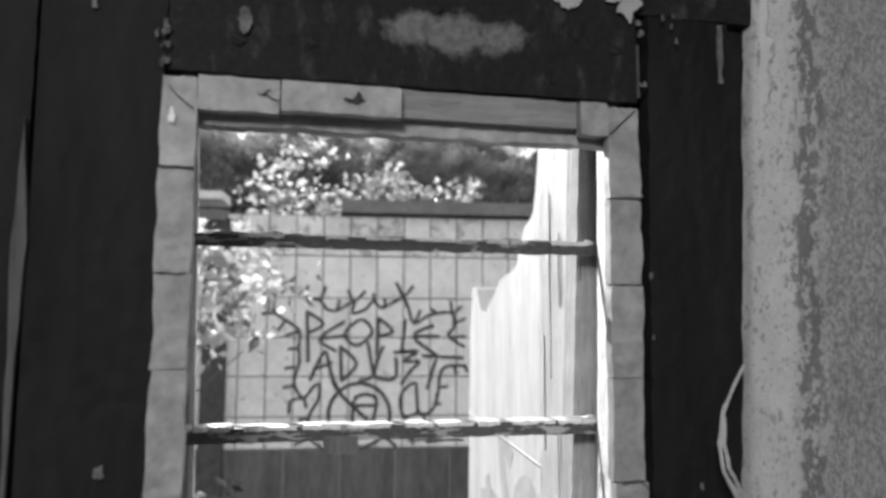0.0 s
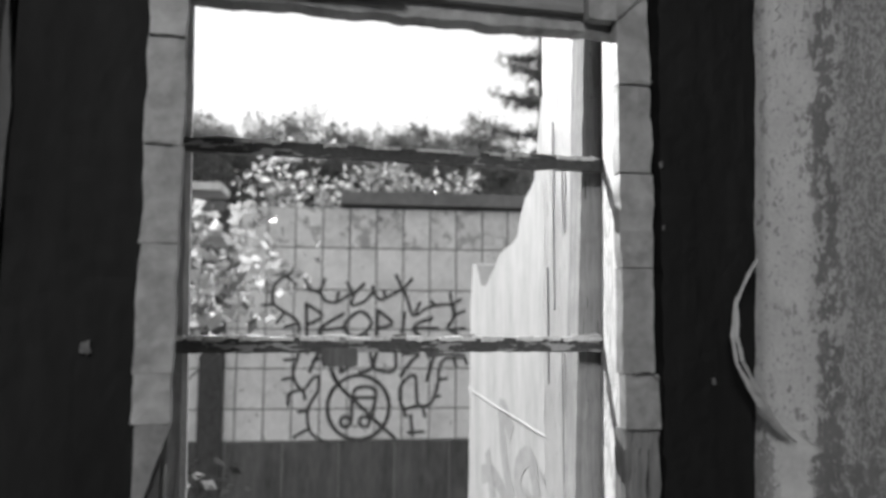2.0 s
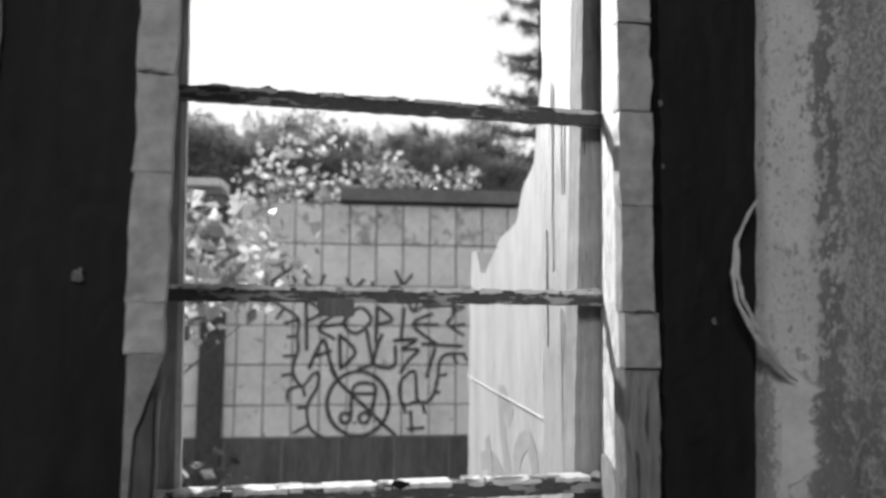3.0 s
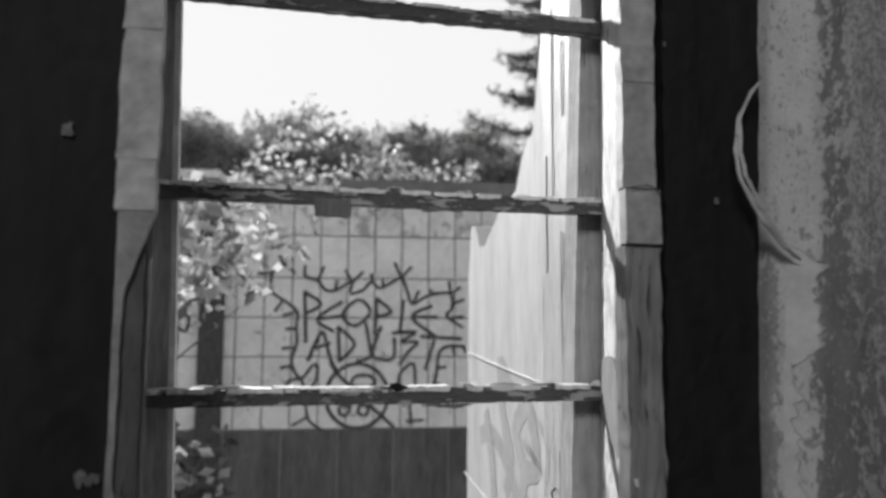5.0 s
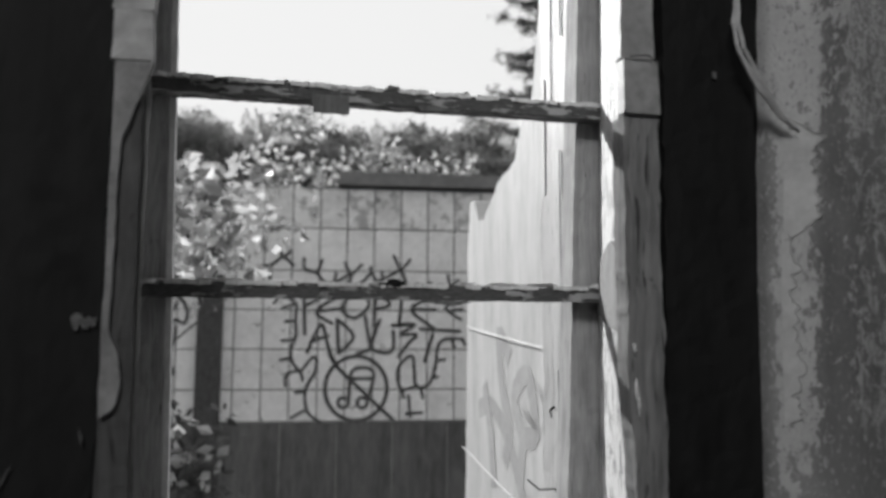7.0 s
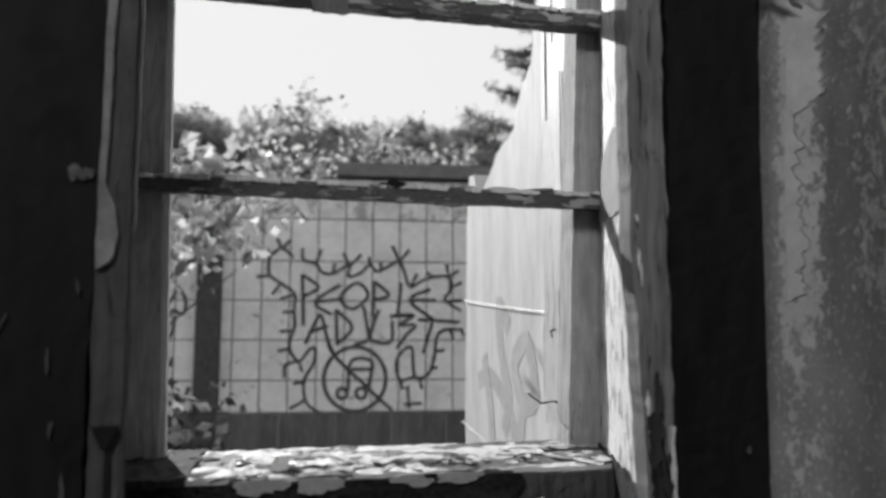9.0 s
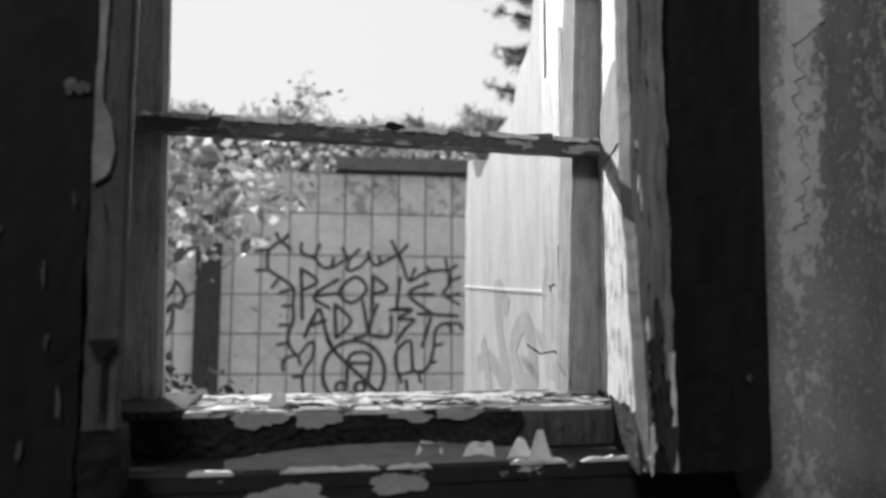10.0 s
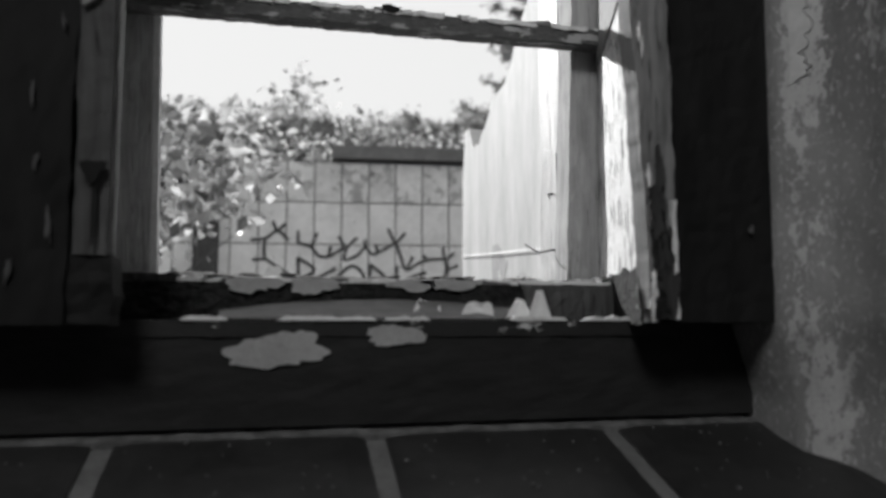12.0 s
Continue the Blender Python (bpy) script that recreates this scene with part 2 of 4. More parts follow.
def leaf_material(name, dark, light, through_light):
    m, n, l, p = material(name, 0.5)
    geo = n.new("ShaderNodeNewGeometry")
    c = mix(n, l, geo.outputs["Random Per Island"], dark, light)
    l.new(c, p.inputs["Base Color"])
    tr = n.new("ShaderNodeBsdfTranslucent")
    l.new(c, tr.inputs["Color"])
    ms = n.new("ShaderNodeMixShader")
    ms.inputs[0].default_value = through_light
    l.new(p.outputs[0], ms.inputs[1])
    l.new(tr.outputs[0], ms.inputs[2])
    l.new(ms.outputs[0], n["Material Output"].inputs["Surface"])
    return m


LEAF = leaf_material("bush_leaf", 0.08, 0.75, 0.5)
# leaf greys lifted to imitate haze in front of the far trees
HAZED_TREE_LEAF = leaf_material("hazed_tree_leaf", 0.13, 0.32, 0.5)
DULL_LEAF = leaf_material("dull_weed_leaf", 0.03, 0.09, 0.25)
NEEDLE = leaf_material("pine_needle", 0.10, 0.22, 0.4)


# ---- building helpers ----
def part(name, bm, mat, parent=None, label="", smooth=False):
    me = bpy.data.meshes.new(name)
    bmesh.ops.recalc_face_normals(bm, faces=bm.faces)
    for f in bm.faces:
        f.smooth = smooth
    bm.to_mesh(me)
    bm.free()
    me.materials.append(mat)
    ob = new(name, me)
    if parent is not None:
        ob.parent = parent
        ob.matrix_parent_inverse = parent.matrix_basis.inverted()
    if label:
        ob["label"] = label
    return ob


def thing(name, place, label, category="", group="", kind=""):
    ob = new(name)
    ob.location = place
    ob.empty_display_size = 0.05
    return tagged(ob, label, category, group, kind)


def n1(a, seed, scale=1.0):
    return noise.noise(Vector((a * scale, seed * 7.31, seed * 1.7)))


def solid(bm, nu, nv, fn):
    """A closed skin over two grids: fn(u, v, w) with w = 0 in front and 1 behind."""
    g = [[[bm.verts.new(fn(i / nu, j / nv, w)) for j in range(nv + 1)] for i in range(nu + 1)] for w in (0, 1)]
    for i in range(nu):
        for j in range(nv):
            bm.faces.new((g[0][i][j], g[0][i + 1][j], g[0][i + 1][j + 1], g[0][i][j + 1]))
            bm.faces.new((g[1][i][j], g[1][i][j + 1], g[1][i + 1][j + 1], g[1][i + 1][j]))
    for i in range(nu):
        for j in (0, nv):
            bm.faces.new((g[0][i][j], g[0][i + 1][j], g[1][i + 1][j], g[1][i][j]))
    for j in range(nv):
        for i in (0, nu):
            bm.faces.new((g[0][i][j], g[0][i][j + 1], g[1][i][j + 1], g[1][i][j]))


def box(bm, x0, x1, y0, y1, z0, z1, bevel=0.0):
    r = bmesh.ops.create_cube(bm, size=1.0, matrix=Matrix.LocRotScale(((x0 + x1) / 2, (y0 + y1) / 2, (z0 + z1) / 2), None, (x1 - x0, y1 - y0, z1 - z0)))
    if bevel:
        bmesh.ops.bevel(bm, geom=list({e for v in r["verts"] for e in v.link_edges}), offset=bevel, segments=1, affect="EDGES")


def ragged(x0, x1, z0, z1, y, th, left=0.0, right=0.0, top=0.0, bottom=0.0, seed=1, rough=0.0006, freq=60, lean=0.0, nu=0, nv=0):
    """An upright strip in the plane y whose edges wander by left, right, top and bottom."""
    bm = bmesh.new()
    nu = nu or max(2, min(40, int((x1 - x0) / 0.006)))
    nv = nv or max(2, min(120, int((z1 - z0) / 0.006)))

    def wob(a, s):
        return n1(a, s, freq) + 0.5 * n1(a, s + 0.5, freq * 3.1)

    def fn(u, v, w):
        z = z0 + (z1 - z0) * v
        x = x0 + (x1 - x0) * u
        dx = (1 - u) * left * wob(z, seed) + u * right * wob(z, seed + 3) + lean * (z - z0)
        dz = (1 - v) * bottom * wob(x, seed + 5) + v * top * wob(x, seed + 8)
        dy = rough * noise.noise(Vector((x * 90, z * 90, seed))) * 2
        return (x + dx, y + (dy if w == 0 else th), z + dz)

    solid(bm, nu, nv, fn)
    return bm


def blob(bm, to3d, rx, rz, seed, th=0.0008, curl=0.0, count=28, rough=0.35):
    """A flat flake with an uneven outline; to3d(a, b, c) gives the place of a point of its plane, c off the plane."""
    rim = []
    for i in range(count):
        a = 2 * math.pi * i / count
        k = 1 + rough * (noise.noise(Vector((math.cos(a) * 1.3, math.sin(a) * 1.3, seed * 3.7))) + 0.6 * noise.noise(Vector((math.cos(a) * 4, math.sin(a) * 4, seed * 5.1))))
        rim.append((rx * k * math.cos(a), rz * k * math.sin(a)))
    faces = []
    for off in (0, 1):
        inner = [bm.verts.new(to3d(a * 0.5, b * 0.5, off * th + curl * 0.2)) for a, b in rim]
        outer = [bm.verts.new(to3d(a, b, off * th + curl * (0.75 + 0.5 * n1(i, seed)))) for i, (a, b) in enumerate(rim)]
        mid = bm.verts.new(to3d(0, 0, off * th))
        faces.append(outer)
        for i in range(count):
            j = (i + 1) % count
            bm.faces.new((mid, inner[i], inner[j]))
            bm.faces.new((inner[i], outer[i], outer[j], inner[j]))
    for i in range(count):
        j = (i + 1) % count
        bm.faces.new((faces[0][i], faces[0][j], faces[1][j], faces[1][i]))


def ribbon(bm, pts, width, to3d, closed=False):
    """A painted stroke along pts."""
    p = [Vector((a, b)) for a, b in pts]
    fine = []
    m = len(p)
    for i in range(m if closed else m - 1):
        a = p[(i - 1) % m] if closed or i else p[0]
        b, c = p[i], p[(i + 1) % m]
        d = p[(i + 2) % m] if closed or i + 2 < m else c
        for k in range(4):
            t = k / 4
            fine.append(0.5 * (2 * b + (c - a) * t + (2 * a - 5 * b + 4 * c - d) * t * t + (3 * b - a - 3 * c + d) * t ** 3))
    if not closed:
        fine.append(p[-1])
    rows = []
    for i, q in enumerate(fine):
        a = fine[i - 1] if i or closed else q
        b = fine[(i + 1) % len(fine)] if i + 1 < len(fine) or closed else q
        t = (b - a).normalized() if (b - a).length else Vector((1, 0))
        o = Vector((-t.y, t.x)) * width * 0.5 * (1 + 0.2 * n1(i, width * 100, 0.7))
        rows.append([bm.verts.new(to3d(*(q + o * s), c)) for c in (1, 0) for s in (1, -1)])
    n = len(rows)
    for i in range(n if closed else n - 1):
        r, s = rows[i], rows[(i + 1) % n]
        for k, m2 in ((0, 1), (1, 3), (3, 2), (2, 0)):
            bm.faces.new((r[k], s[k], s[m2], r[m2]))
    if not closed:
        for r in (rows[0], rows[-1]):
            bm.faces.new((r[0], r[1], r[3], r[2]))


def tube(bm, pts, radii, sides=8):
    rings = []
    for i, q in enumerate(pts):
        q = Vector(q)
        a, b = Vector(pts[max(i - 1, 0)]), Vector(pts[min(i + 1, len(pts) - 1)])
        rot = (b - a).to_track_quat("Z", "Y").to_matrix()
        rings.append([bm.verts.new(q + rot @ Vector((radii[i] * math.cos(2 * math.pi * k / sides), radii[i] * math.sin(2 * math.pi * k / sides), 0))) for k in range(sides)])
    for i in range(len(rings) - 1):
        for k in range(sides):
            bm.faces.new((rings[i][k], rings[i][(k + 1) % sides], rings[i + 1][(k + 1) % sides], rings[i + 1][k]))
    bm.faces.new(rings[0])
    bm.faces.new(rings[-1])


def leaves_object(name, mat, parent, places, size, rng, label=""):
    """Many small folded leaves at the places, as one mesh."""
    verts, faces = [], []
    for c in places:
        s = size * rng.uniform(0.55, 1.3)
        rot = Euler((rng.uniform(0, 6.28), rng.uniform(0, 6.28), rng.uniform(0, 6.28))).to_matrix()
        k = len(verts)
        for q in ((0, -0.5, 0), (0.3, -0.05, 0.09), (0, 0.55, 0), (-0.3, -0.05, 0.09)):
            verts.append(Vector(c) + rot @ (Vector(q) * s))
        faces += [(k, k + 1, k + 2), (k, k + 2, k + 3)]
    me = bpy.data.meshes.new(name)
    me.from_pydata([tuple(v) for v in verts], [], faces)
    me.materials.append(mat)
    ob = new(name, me)
    ob.parent = parent
    ob.matrix_parent_inverse = parent.matrix_basis.inverted()
    if label:
        ob["label"] = label
    return ob


# ---- the room ----
FACE = 1.035      # face of the boards round the window
def room():
    def slab(name, mat, label, *b):
        bm = bmesh.new()
        box(bm, *b)
        return tagged(part(name, bm, mat), label, name.split("_")[0], kind="structure")

    slab("floor", ROOM, "bare dusty concrete floor of the room", -2.35, 0.75, -2.2, 1.44, -0.9, 0.0)
    # unseen ceiling; its opening is only there for the added fill light
    bm = bmesh.new()
    for q in ((-2.35, 0.75, -0.2, 1.44), (-2.35, 0.75, -2.2, -0.8), (-2.35, -0.95, -0.8, -0.2), (-0.35, 0.75, -0.8, -0.2)):
        box(bm, q[0], q[1], q[2], q[3], 2.5, 2.65)
    tagged(part("ceiling", bm, ROOM), "unseen plastered ceiling, left open for the added fill light", "ceiling", kind="structure")
    slab("wall_south", ROOM, "dingy plaster wall of the room", -2.35, 0.75, -2.35, -2.2, -0.9, 2.65)
    west = thing("wall_west", (-2.27, 0, 0), "dingy plaster wall of the room", "wall", kind="structure")
    for b in ((-2.2, 1.44, 0, 2.5),):
        bm = bmesh.new()
        box(bm, -2.35, -2.2, b[0], b[1], b[2], b[3])
        part("wall_section", bm, ROOM, west)
    # outer wall with the window opening through it
    north = thing("wall_north", (0, 1.27, 0), "thick masonry wall with a window opening, black boarding inside", "wall", kind="structure")
    for b in ((-2.35, -0.285, -0.9, 2.65), (0.236, 0.75, -0.9, 2.65), (-0.285, 0.236, -0.9, 0.98), (-0.285, 0.236, 2.12, 2.65)):
        bm = bmesh.new()
        box(bm, b[0], b[1], 1.115, 1.44, b[2], b[3])
        part("masonry", bm, ROOM, north)
    return north


north_wall = room()


PROFILE = ((0.262, 1.13), (0.262, 1.06), (0.266, 1.036), (0.277, 1.024), (0.292, 1.010), (0.300, 0.985), (0.303, 0.94), (0.306, 0.86), (0.31, 0.6), (0.32, 0.0), (0.33, -2.2))


def plaster_point(k, z, off=0.0):
    """A point of the plaster skin at profile place k and height z, lifted by off."""
    i = min(int(k), len(PROFILE) - 2)
    f = k - i
    x = PROFILE[i][0] + (PROFILE[i + 1][0] - PROFILE[i][0]) * f
    y = PROFILE[i][1] + (PROFILE[i + 1][1] - PROFILE[i][1]) * f
    lean = (z - 1.45) * 0.040 if z > 1.06 else min(0.002, -0.0156 + (1.06 - z) * 0.3)
    d = 0.0022 * noise.noise(Vector((x * 20, y * 28, z * 22))) + 0.0012 * noise.noise(Vector((x * 20, y * 90, z * 80)))
    return Vector((x + d + max(-0.03, min(0.022, lean)) - 0.75 * off, y + 0.5 * d - 0.65 * off, z))


def plaster_wall():
    """The speckled plaster that meets the window boarding in a rounded corner."""
    bm = bmesh.new()

    def fn(u, v, w):
        q = plaster_point(u * (len(PROFILE) - 1), 2.5 * v)
        return (0.75, q.y, q.z) if w else q

    solid(bm, 40, 260, fn)
    t = tagged(part("wall_east", bm, PLASTER, smooth=True), "worn speckled grey plaster wall with peeling lime paint", "wall", kind="structure")
    # coats of lime paint still clinging beside the corner
    for k0, k1, z0, z1, s in ((2.7, 3.9, 1.395, 1.497, 1), (2.6, 3.25, 1.245, 1.402, 2), (2.4, 3.0, 1.86, 2.05, 4)):
        bm = bmesh.new()

        def coat(u, v, w):
            z = z0 + (z1 - z0) * v
            taper = min(1.0, 6 * v, 6 * (1 - v)) ** 0.6
            right = k0 + (k1 - k0) * (0.25 + 0.75 * taper) + 0.40 * n1(z, s, 55) + 0.32 * n1(z, s + 5, 160) + 0.22 * n1(z, s + 6, 420)
            left = k0 + (0.15 * n1(z, s + 2, 40) if s > 4 else 0)
            k = left + max(0.02, right - left) * u
            return plaster_point(k, z, (0.0009 + (0.0010 if u > 0.95 else 0)) if w == 0 else -0.001)

        solid(bm, 12, 110, coat)
        part("lime_coat", bm, LIME, t, "pale peeling coat of lime paint")
    return t


LIME = two_scale("old_lime_coat", 0.36, 0.48, 25, 160, rough=0.85, bumpiness=0.3)
plaster_wall()


# ---- black boarding round the window ----
def boarding():
    t = thing("window_boarding", (0, FACE, 1.06), "black tarred boards round the window, flaking", "boarding", kind="structure")
    part("side_board", ragged(-0.345, -0.2515, 1.058, 2.45, FACE, 0.079, right=0.002, seed=2, nv=120), BLACK, t)
    part("side_board", ragged(-0.50, -0.349, 1.058, 2.2, FACE + 0.004, 0.075, right=0.0015, seed=12, nv=120), BLACK, t)
    part("side_board", ragged(-2.2, -0.504, 1.058, 2.45, FACE + 0.002, 0.077, seed=3), BLACK, t)
    part("side_board", ragged(0.164, 0.247, 1.060, 1.965, FACE, 0.079, left=0.002, bottom=0.001, seed=4, lean=0.012, nv=120), BLACK, t)
    part("side_board", ragged(0.2485, 0.2990, 1.062, 2.45, FACE + 0.014, 0.06, seed=5), BLACK, t)
    # narrow edge strip of worn board at the outer side
    bm = bmesh.new()

    def worn(u, v, w):
        z = 1.058 + 0.775 * v
        wide = 0.0014 + 0.009 * max(0.0, 1 - abs(z - 1.735) / 0.085) ** 0.8 + 0.004 * max(0.0, 1 - abs(z - 1.63) / 0.12)
        wide = max(0.0004, wide * min(1.0, (1.834 - z) / 0.03) + 0.0008 * n1(z, 6, 60))
        return (-0.3505 - 0.0016 * n1(z, 7, 14) + wide * (u - 0.5), FACE - 0.004 + 0.006 * w, z)

    solid(bm, 4, 120, worn)
    part("edge_strip", bm, SCORCHED, t, "worn bare wooden edge")
    part("head_board", ragged(-0.2495, 0.1620, 1.880, 2.45, FACE - 0.001, 0.08, bottom=0.0015, seed=7, nu=60, nv=60), SOOT, t, "sooty head board with pale worn patches")
    part("head_board", ragged(0.164, 0.30, 1.968, 2.45, FACE + 0.003, 0.07, bottom=0.002, seed=17), SOOT, t, "sooty head board")
    # apron under the sill
    part("apron", ragged(-0.60, 0.30, 0.9855, 1.0605, 1.09, 0.025, top=0.0015, seed=8, nu=60), APRON, t, "black painted apron board")
    for cx, cz, rx, rz, s in ((-0.124, 1.0395, 0.036, 0.0125, 1), (-0.036, 1.0505, 0.021, 0.0085, 2)):
        bm = bmesh.new()
        blob(bm, lambda a, b, c, cx=cx, cz=cz: (cx + a, 1.0885 - c, cz + b), rx, rz, s, 0.0008, rough=0.34, count=60)
        part("paint_patch", bm, PATCH, t, "grey patch of old paint")
    for cx, cz, rx, rz, s in ((-0.19, 1.925, 0.006, 0.010, 6),):
        bm = bmesh.new()
        blob(bm, lambda a, b, c, cx=cx, cz=cz, s=s: (cx + a, FACE - 0.0025 - 0.0004 * s - c, cz + b), rx, rz, s, 0.0005, rough=0.42, count=44)
        part("paint_patch", bm, SMUDGE, t, "pale worn patch")
    for cx, cz, r, s in ((0.094, 1.978, 0.015, 11), (0.150, 1.978, 0.014, 12)):
        bm = bmesh.new()
        blob(bm, lambda a, b, c, cx=cx, cz=cz: (cx + a, FACE - 0.004 - c, cz + b), r * 1.2, r, s, 0.001, rough=0.9, count=40)
        part("paint_patch", bm, PATCH, t, "pale flaking paint patch")
    rng = random.Random(41)
    for k in range(22):
        # pale crumbled chips along the joints of the head board
        if k < 13:
            x, z = -0.2505 + rng.gauss(0, 0.0028), 1.882 + 0.05 * rng.random() ** 1.4
        elif k < 18:
            x, z = 0.163 + rng.gauss(0, 0.002), rng.uniform(1.885, 1.965)
        else:
            x, z = rng.uniform(0.18, 0.20), rng.uniform(1.93, 1.965)
        bm = bmesh.new()
        blob(bm, lambda a, b, c: (x + a, FACE - 0.0034 - 0.0002 * k - c, z + b), rng.uniform(0.0008, 0.0028), rng.uniform(0.0012, 0.0042), k * 2.7, 0.0006, curl=0.0006, rough=0.9, count=14)
        part("chip", bm, SMUDGE, t, "pale chip in the paint")
    bm = bmesh.new()
    ribbon(bm, [(-0.3055, 1.925), (-0.306, 1.936), (-0.302, 1.943), (-0.296, 1.941), (-0.2945, 1.948)], 0.0035, lambda a, b, c: (a, FACE - 0.0026 - 0.0008 * c, b))
    part("scrape", bm, SMUDGE, t, "pale hooked scrape")
    for x, z, r in ((-0.2855, 1.563, 0.0035), (0.228, 1.13, 0.002), (0.171, 1.72, 0.002), (0.172, 1.665, 0.0015), (0.216, 1.533, 0.002)):
        bm = bmesh.new()
        blob(bm, lambda a, b, c, x=x, z=z: (x + a, FACE - 0.0025 - c, z + b), r, r * 1.5, x * 50 + z, 0.0006, rough=0.7, count=14)
        part("chip", bm, SMUDGE, t, "pale chip in the paint")
    for x, z, rx, rz, s in ((-0.2365, 1.128, 0.0014, 0.022, 2),):
        bm = bmesh.new()
        blob(bm, lambda a, b, c, x=x, z=z: (x + a, FACE - 0.003 - c, z + b), rx, rz, s, 0.0012, rough=0.3, count=20)
        part("old_hinge", bm, BLACK, t, "black remains of a hinge")
    bm = bmesh.new()
    solid(bm, 10, 6, lambda u, v, w: (-0.238 + (u - 0.5) * (0.003 + 0.014 * v) + 0.001 * n1(v, 66, 5), FACE - 0.006 + 0.004 * w, 1.146 + 0.014 * v + (0.002 * n1(u, 67, 6) if v > 0.9 else 0)))
    part("old_hinge", bm, BLACK, t, "black wedge of an old hinge")
    for x, z, tilt, w, h in ((-0.259, 1.249, 0.2, 0.0016, 0.008), (-0.275, 1.202, 0.05, 0.0020, 0.009), (-0.271, 1.159, -0.1, 0.0018, 0.007), (-0.304, 1.224, -0.5, 0.0014, 0.016), (-0.262, 1.118, 0.1, 0.0020, 0.012), (-0.283, 1.090, -0.15, 0.0024, 0.014)):
        bm = bmesh.new()
        blob(bm, lambda a, b, c: (x + a - tilt * b, FACE - 0.0026 - c, z + b), w * 0.7, h * 0.7, x * 70 + z, 0.0006, rough=0.8, count=22)
        part("sliver", bm, SCORCHED, t, "pale sliver where the black has worn off")
    rng = random.Random(14)
    for k in range(13):
        x, z = rng.uniform(-0.24, 0.15), rng.uniform(1.885, 1.99)
        bm = bmesh.new()
        blob(bm, lambda a, b, c: (x + a, FACE - 0.0022 - c, z + b), rng.uniform(0.0015, 0.007), rng.uniform(0.002, 0.006), k * 1.9, 0.0006, curl=0.0005, rough=0.9, count=18)
        part("scab", bm, CHAR, t, "blistered paint scab")
    return t


boarding()


def flare(z):
    """How far the white side of the opening is worn back towards its foot."""
    return 0.010 * max(0.0, min(1.0, (1.30 - z) / 0.18))


# ---- casing: pale strips round the opening, worn off lower down ----
def casing():
    t = thing("window_casing", (0, FACE, 1.06), "dirty cream painted casing strips, cracked and half worn off", "casing", kind="structure")
    y = FACE - 0.004
    left = ((1.80, 1.874), (1.715, 1.7985), (1.64, 1.7145), (1.545, 1.6395), (1.508, 1.544))
    for k, (a, b) in enumerate(left):
        part("casing_strip", ragged(-0.2525, -0.2255, a, b, y, 0.012, left=0.0026, right=0.0020, bottom=0.0009, top=0.0006, seed=20 + k, freq=32), CASING, t)
    # the paint dwindles to a narrow ribbon, then a last wider scrap
    steps = ((1.262, 0.001), (1.268, 0.010), (1.285, 0.0135), (1.305, 0.010), (1.318, 0.005), (1.34, 0.0045), (1.452, 0.0060), (1.462, 0.0100), (1.5075, 0.0255))

    def width_at(z):
        for (za, wa), (zb, wb) in zip(steps, steps[1:]):
            if z <= zb:
                return wa + (wb - wa) * (z - za) / (zb - za)
        return steps[-1][1]

    bm = bmesh.new()

    def scrap(u, v, w):
        z = 1.262 + 0.2455 * v
        wid = width_at(z) + 0.0012 * n1(z, 26, 70)
        return (-0.2500 + 0.0014 * n1(z, 25, 40) + max(0.0006, wid) * u, y + 0.001 + 0.008 * w, z)

    solid(bm, 6, 60, scrap)
    part("casing_remnant", bm, REMNANT, t, "narrow remnant of cream paint")
    part("bare_strip", ragged(-0.2495, -0.2290, 1.102, 1.5080, y + 0.006, 0.02, left=0.002, right=0.001, seed=27, freq=25, lean=-0.008), SCORCHED, t, "scorched dark bare wood")
    part("charred_foot", ragged(-0.258, -0.226, 1.058, 1.103, y + 0.0075, 0.03, left=0.006, right=0.004, top=0.004, bottom=0.002, seed=28, freq=70, rough=0.002), BLACK, t, "charred crumbling foot of the casing")
    rng = random.Random(52)
    for k in range(11):
        cx, cz = -0.2555 - 0.011 * rng.random() ** 1.6, 1.3235 + rng.gauss(0, 0.0022)
        bm = bmesh.new()
        blob(bm, lambda a, b, c: (cx + a, y + 0.0018 - 0.0001 * k - c, cz + b), rng.uniform(0.0012, 0.0042), rng.uniform(0.0010, 0.0030), k * 3.1, 0.0005, rough=1.0, count=26)
        part("casing_remnant", bm, SMUDGE, t, "crumb of old paint")
    right = ((1.79, 1.8735), (1.712, 1.7885), (1.63, 1.7105), (1.541, 1.629))
    for k, (a, b) in enumerate(right):
        part("casing_strip", ragged(0.1315, 0.1615, a, b, y, 0.012, left=0.0014, right=0.0026, top=0.0006, seed=40 + k, freq=32), CASING, t)
    part("casing_strip", ragged(0.1320, 0.1635, 1.495, 1.5395, y - 0.002, 0.012, right=0.0016, bottom=0.0006, seed=45), CASING, t)
    bm = bmesh.new()

    def worn_casing(u, v, w):
        z = 1.07 + 0.424 * v
        lo = 0.1330 + flare(z) + 0.0015 * n1(z, 46, 25) + 0.0010 * n1(z, 47, 110)
        hi = 0.1645 + 0.003 * n1(z, 49, 25) + 0.0014 * n1(z, 50, 90)
        x = lo + (hi - lo) * u
        return (x, y + 0.003 + (0.0014 * noise.noise(Vector((x * 220, z * 28, 46))) if w == 0 else 0.02), z)

    solid(bm, 10, 120, worn_casing)
    part("bare_strip", bm, GREY_WOOD, t, "bare weathered wood")
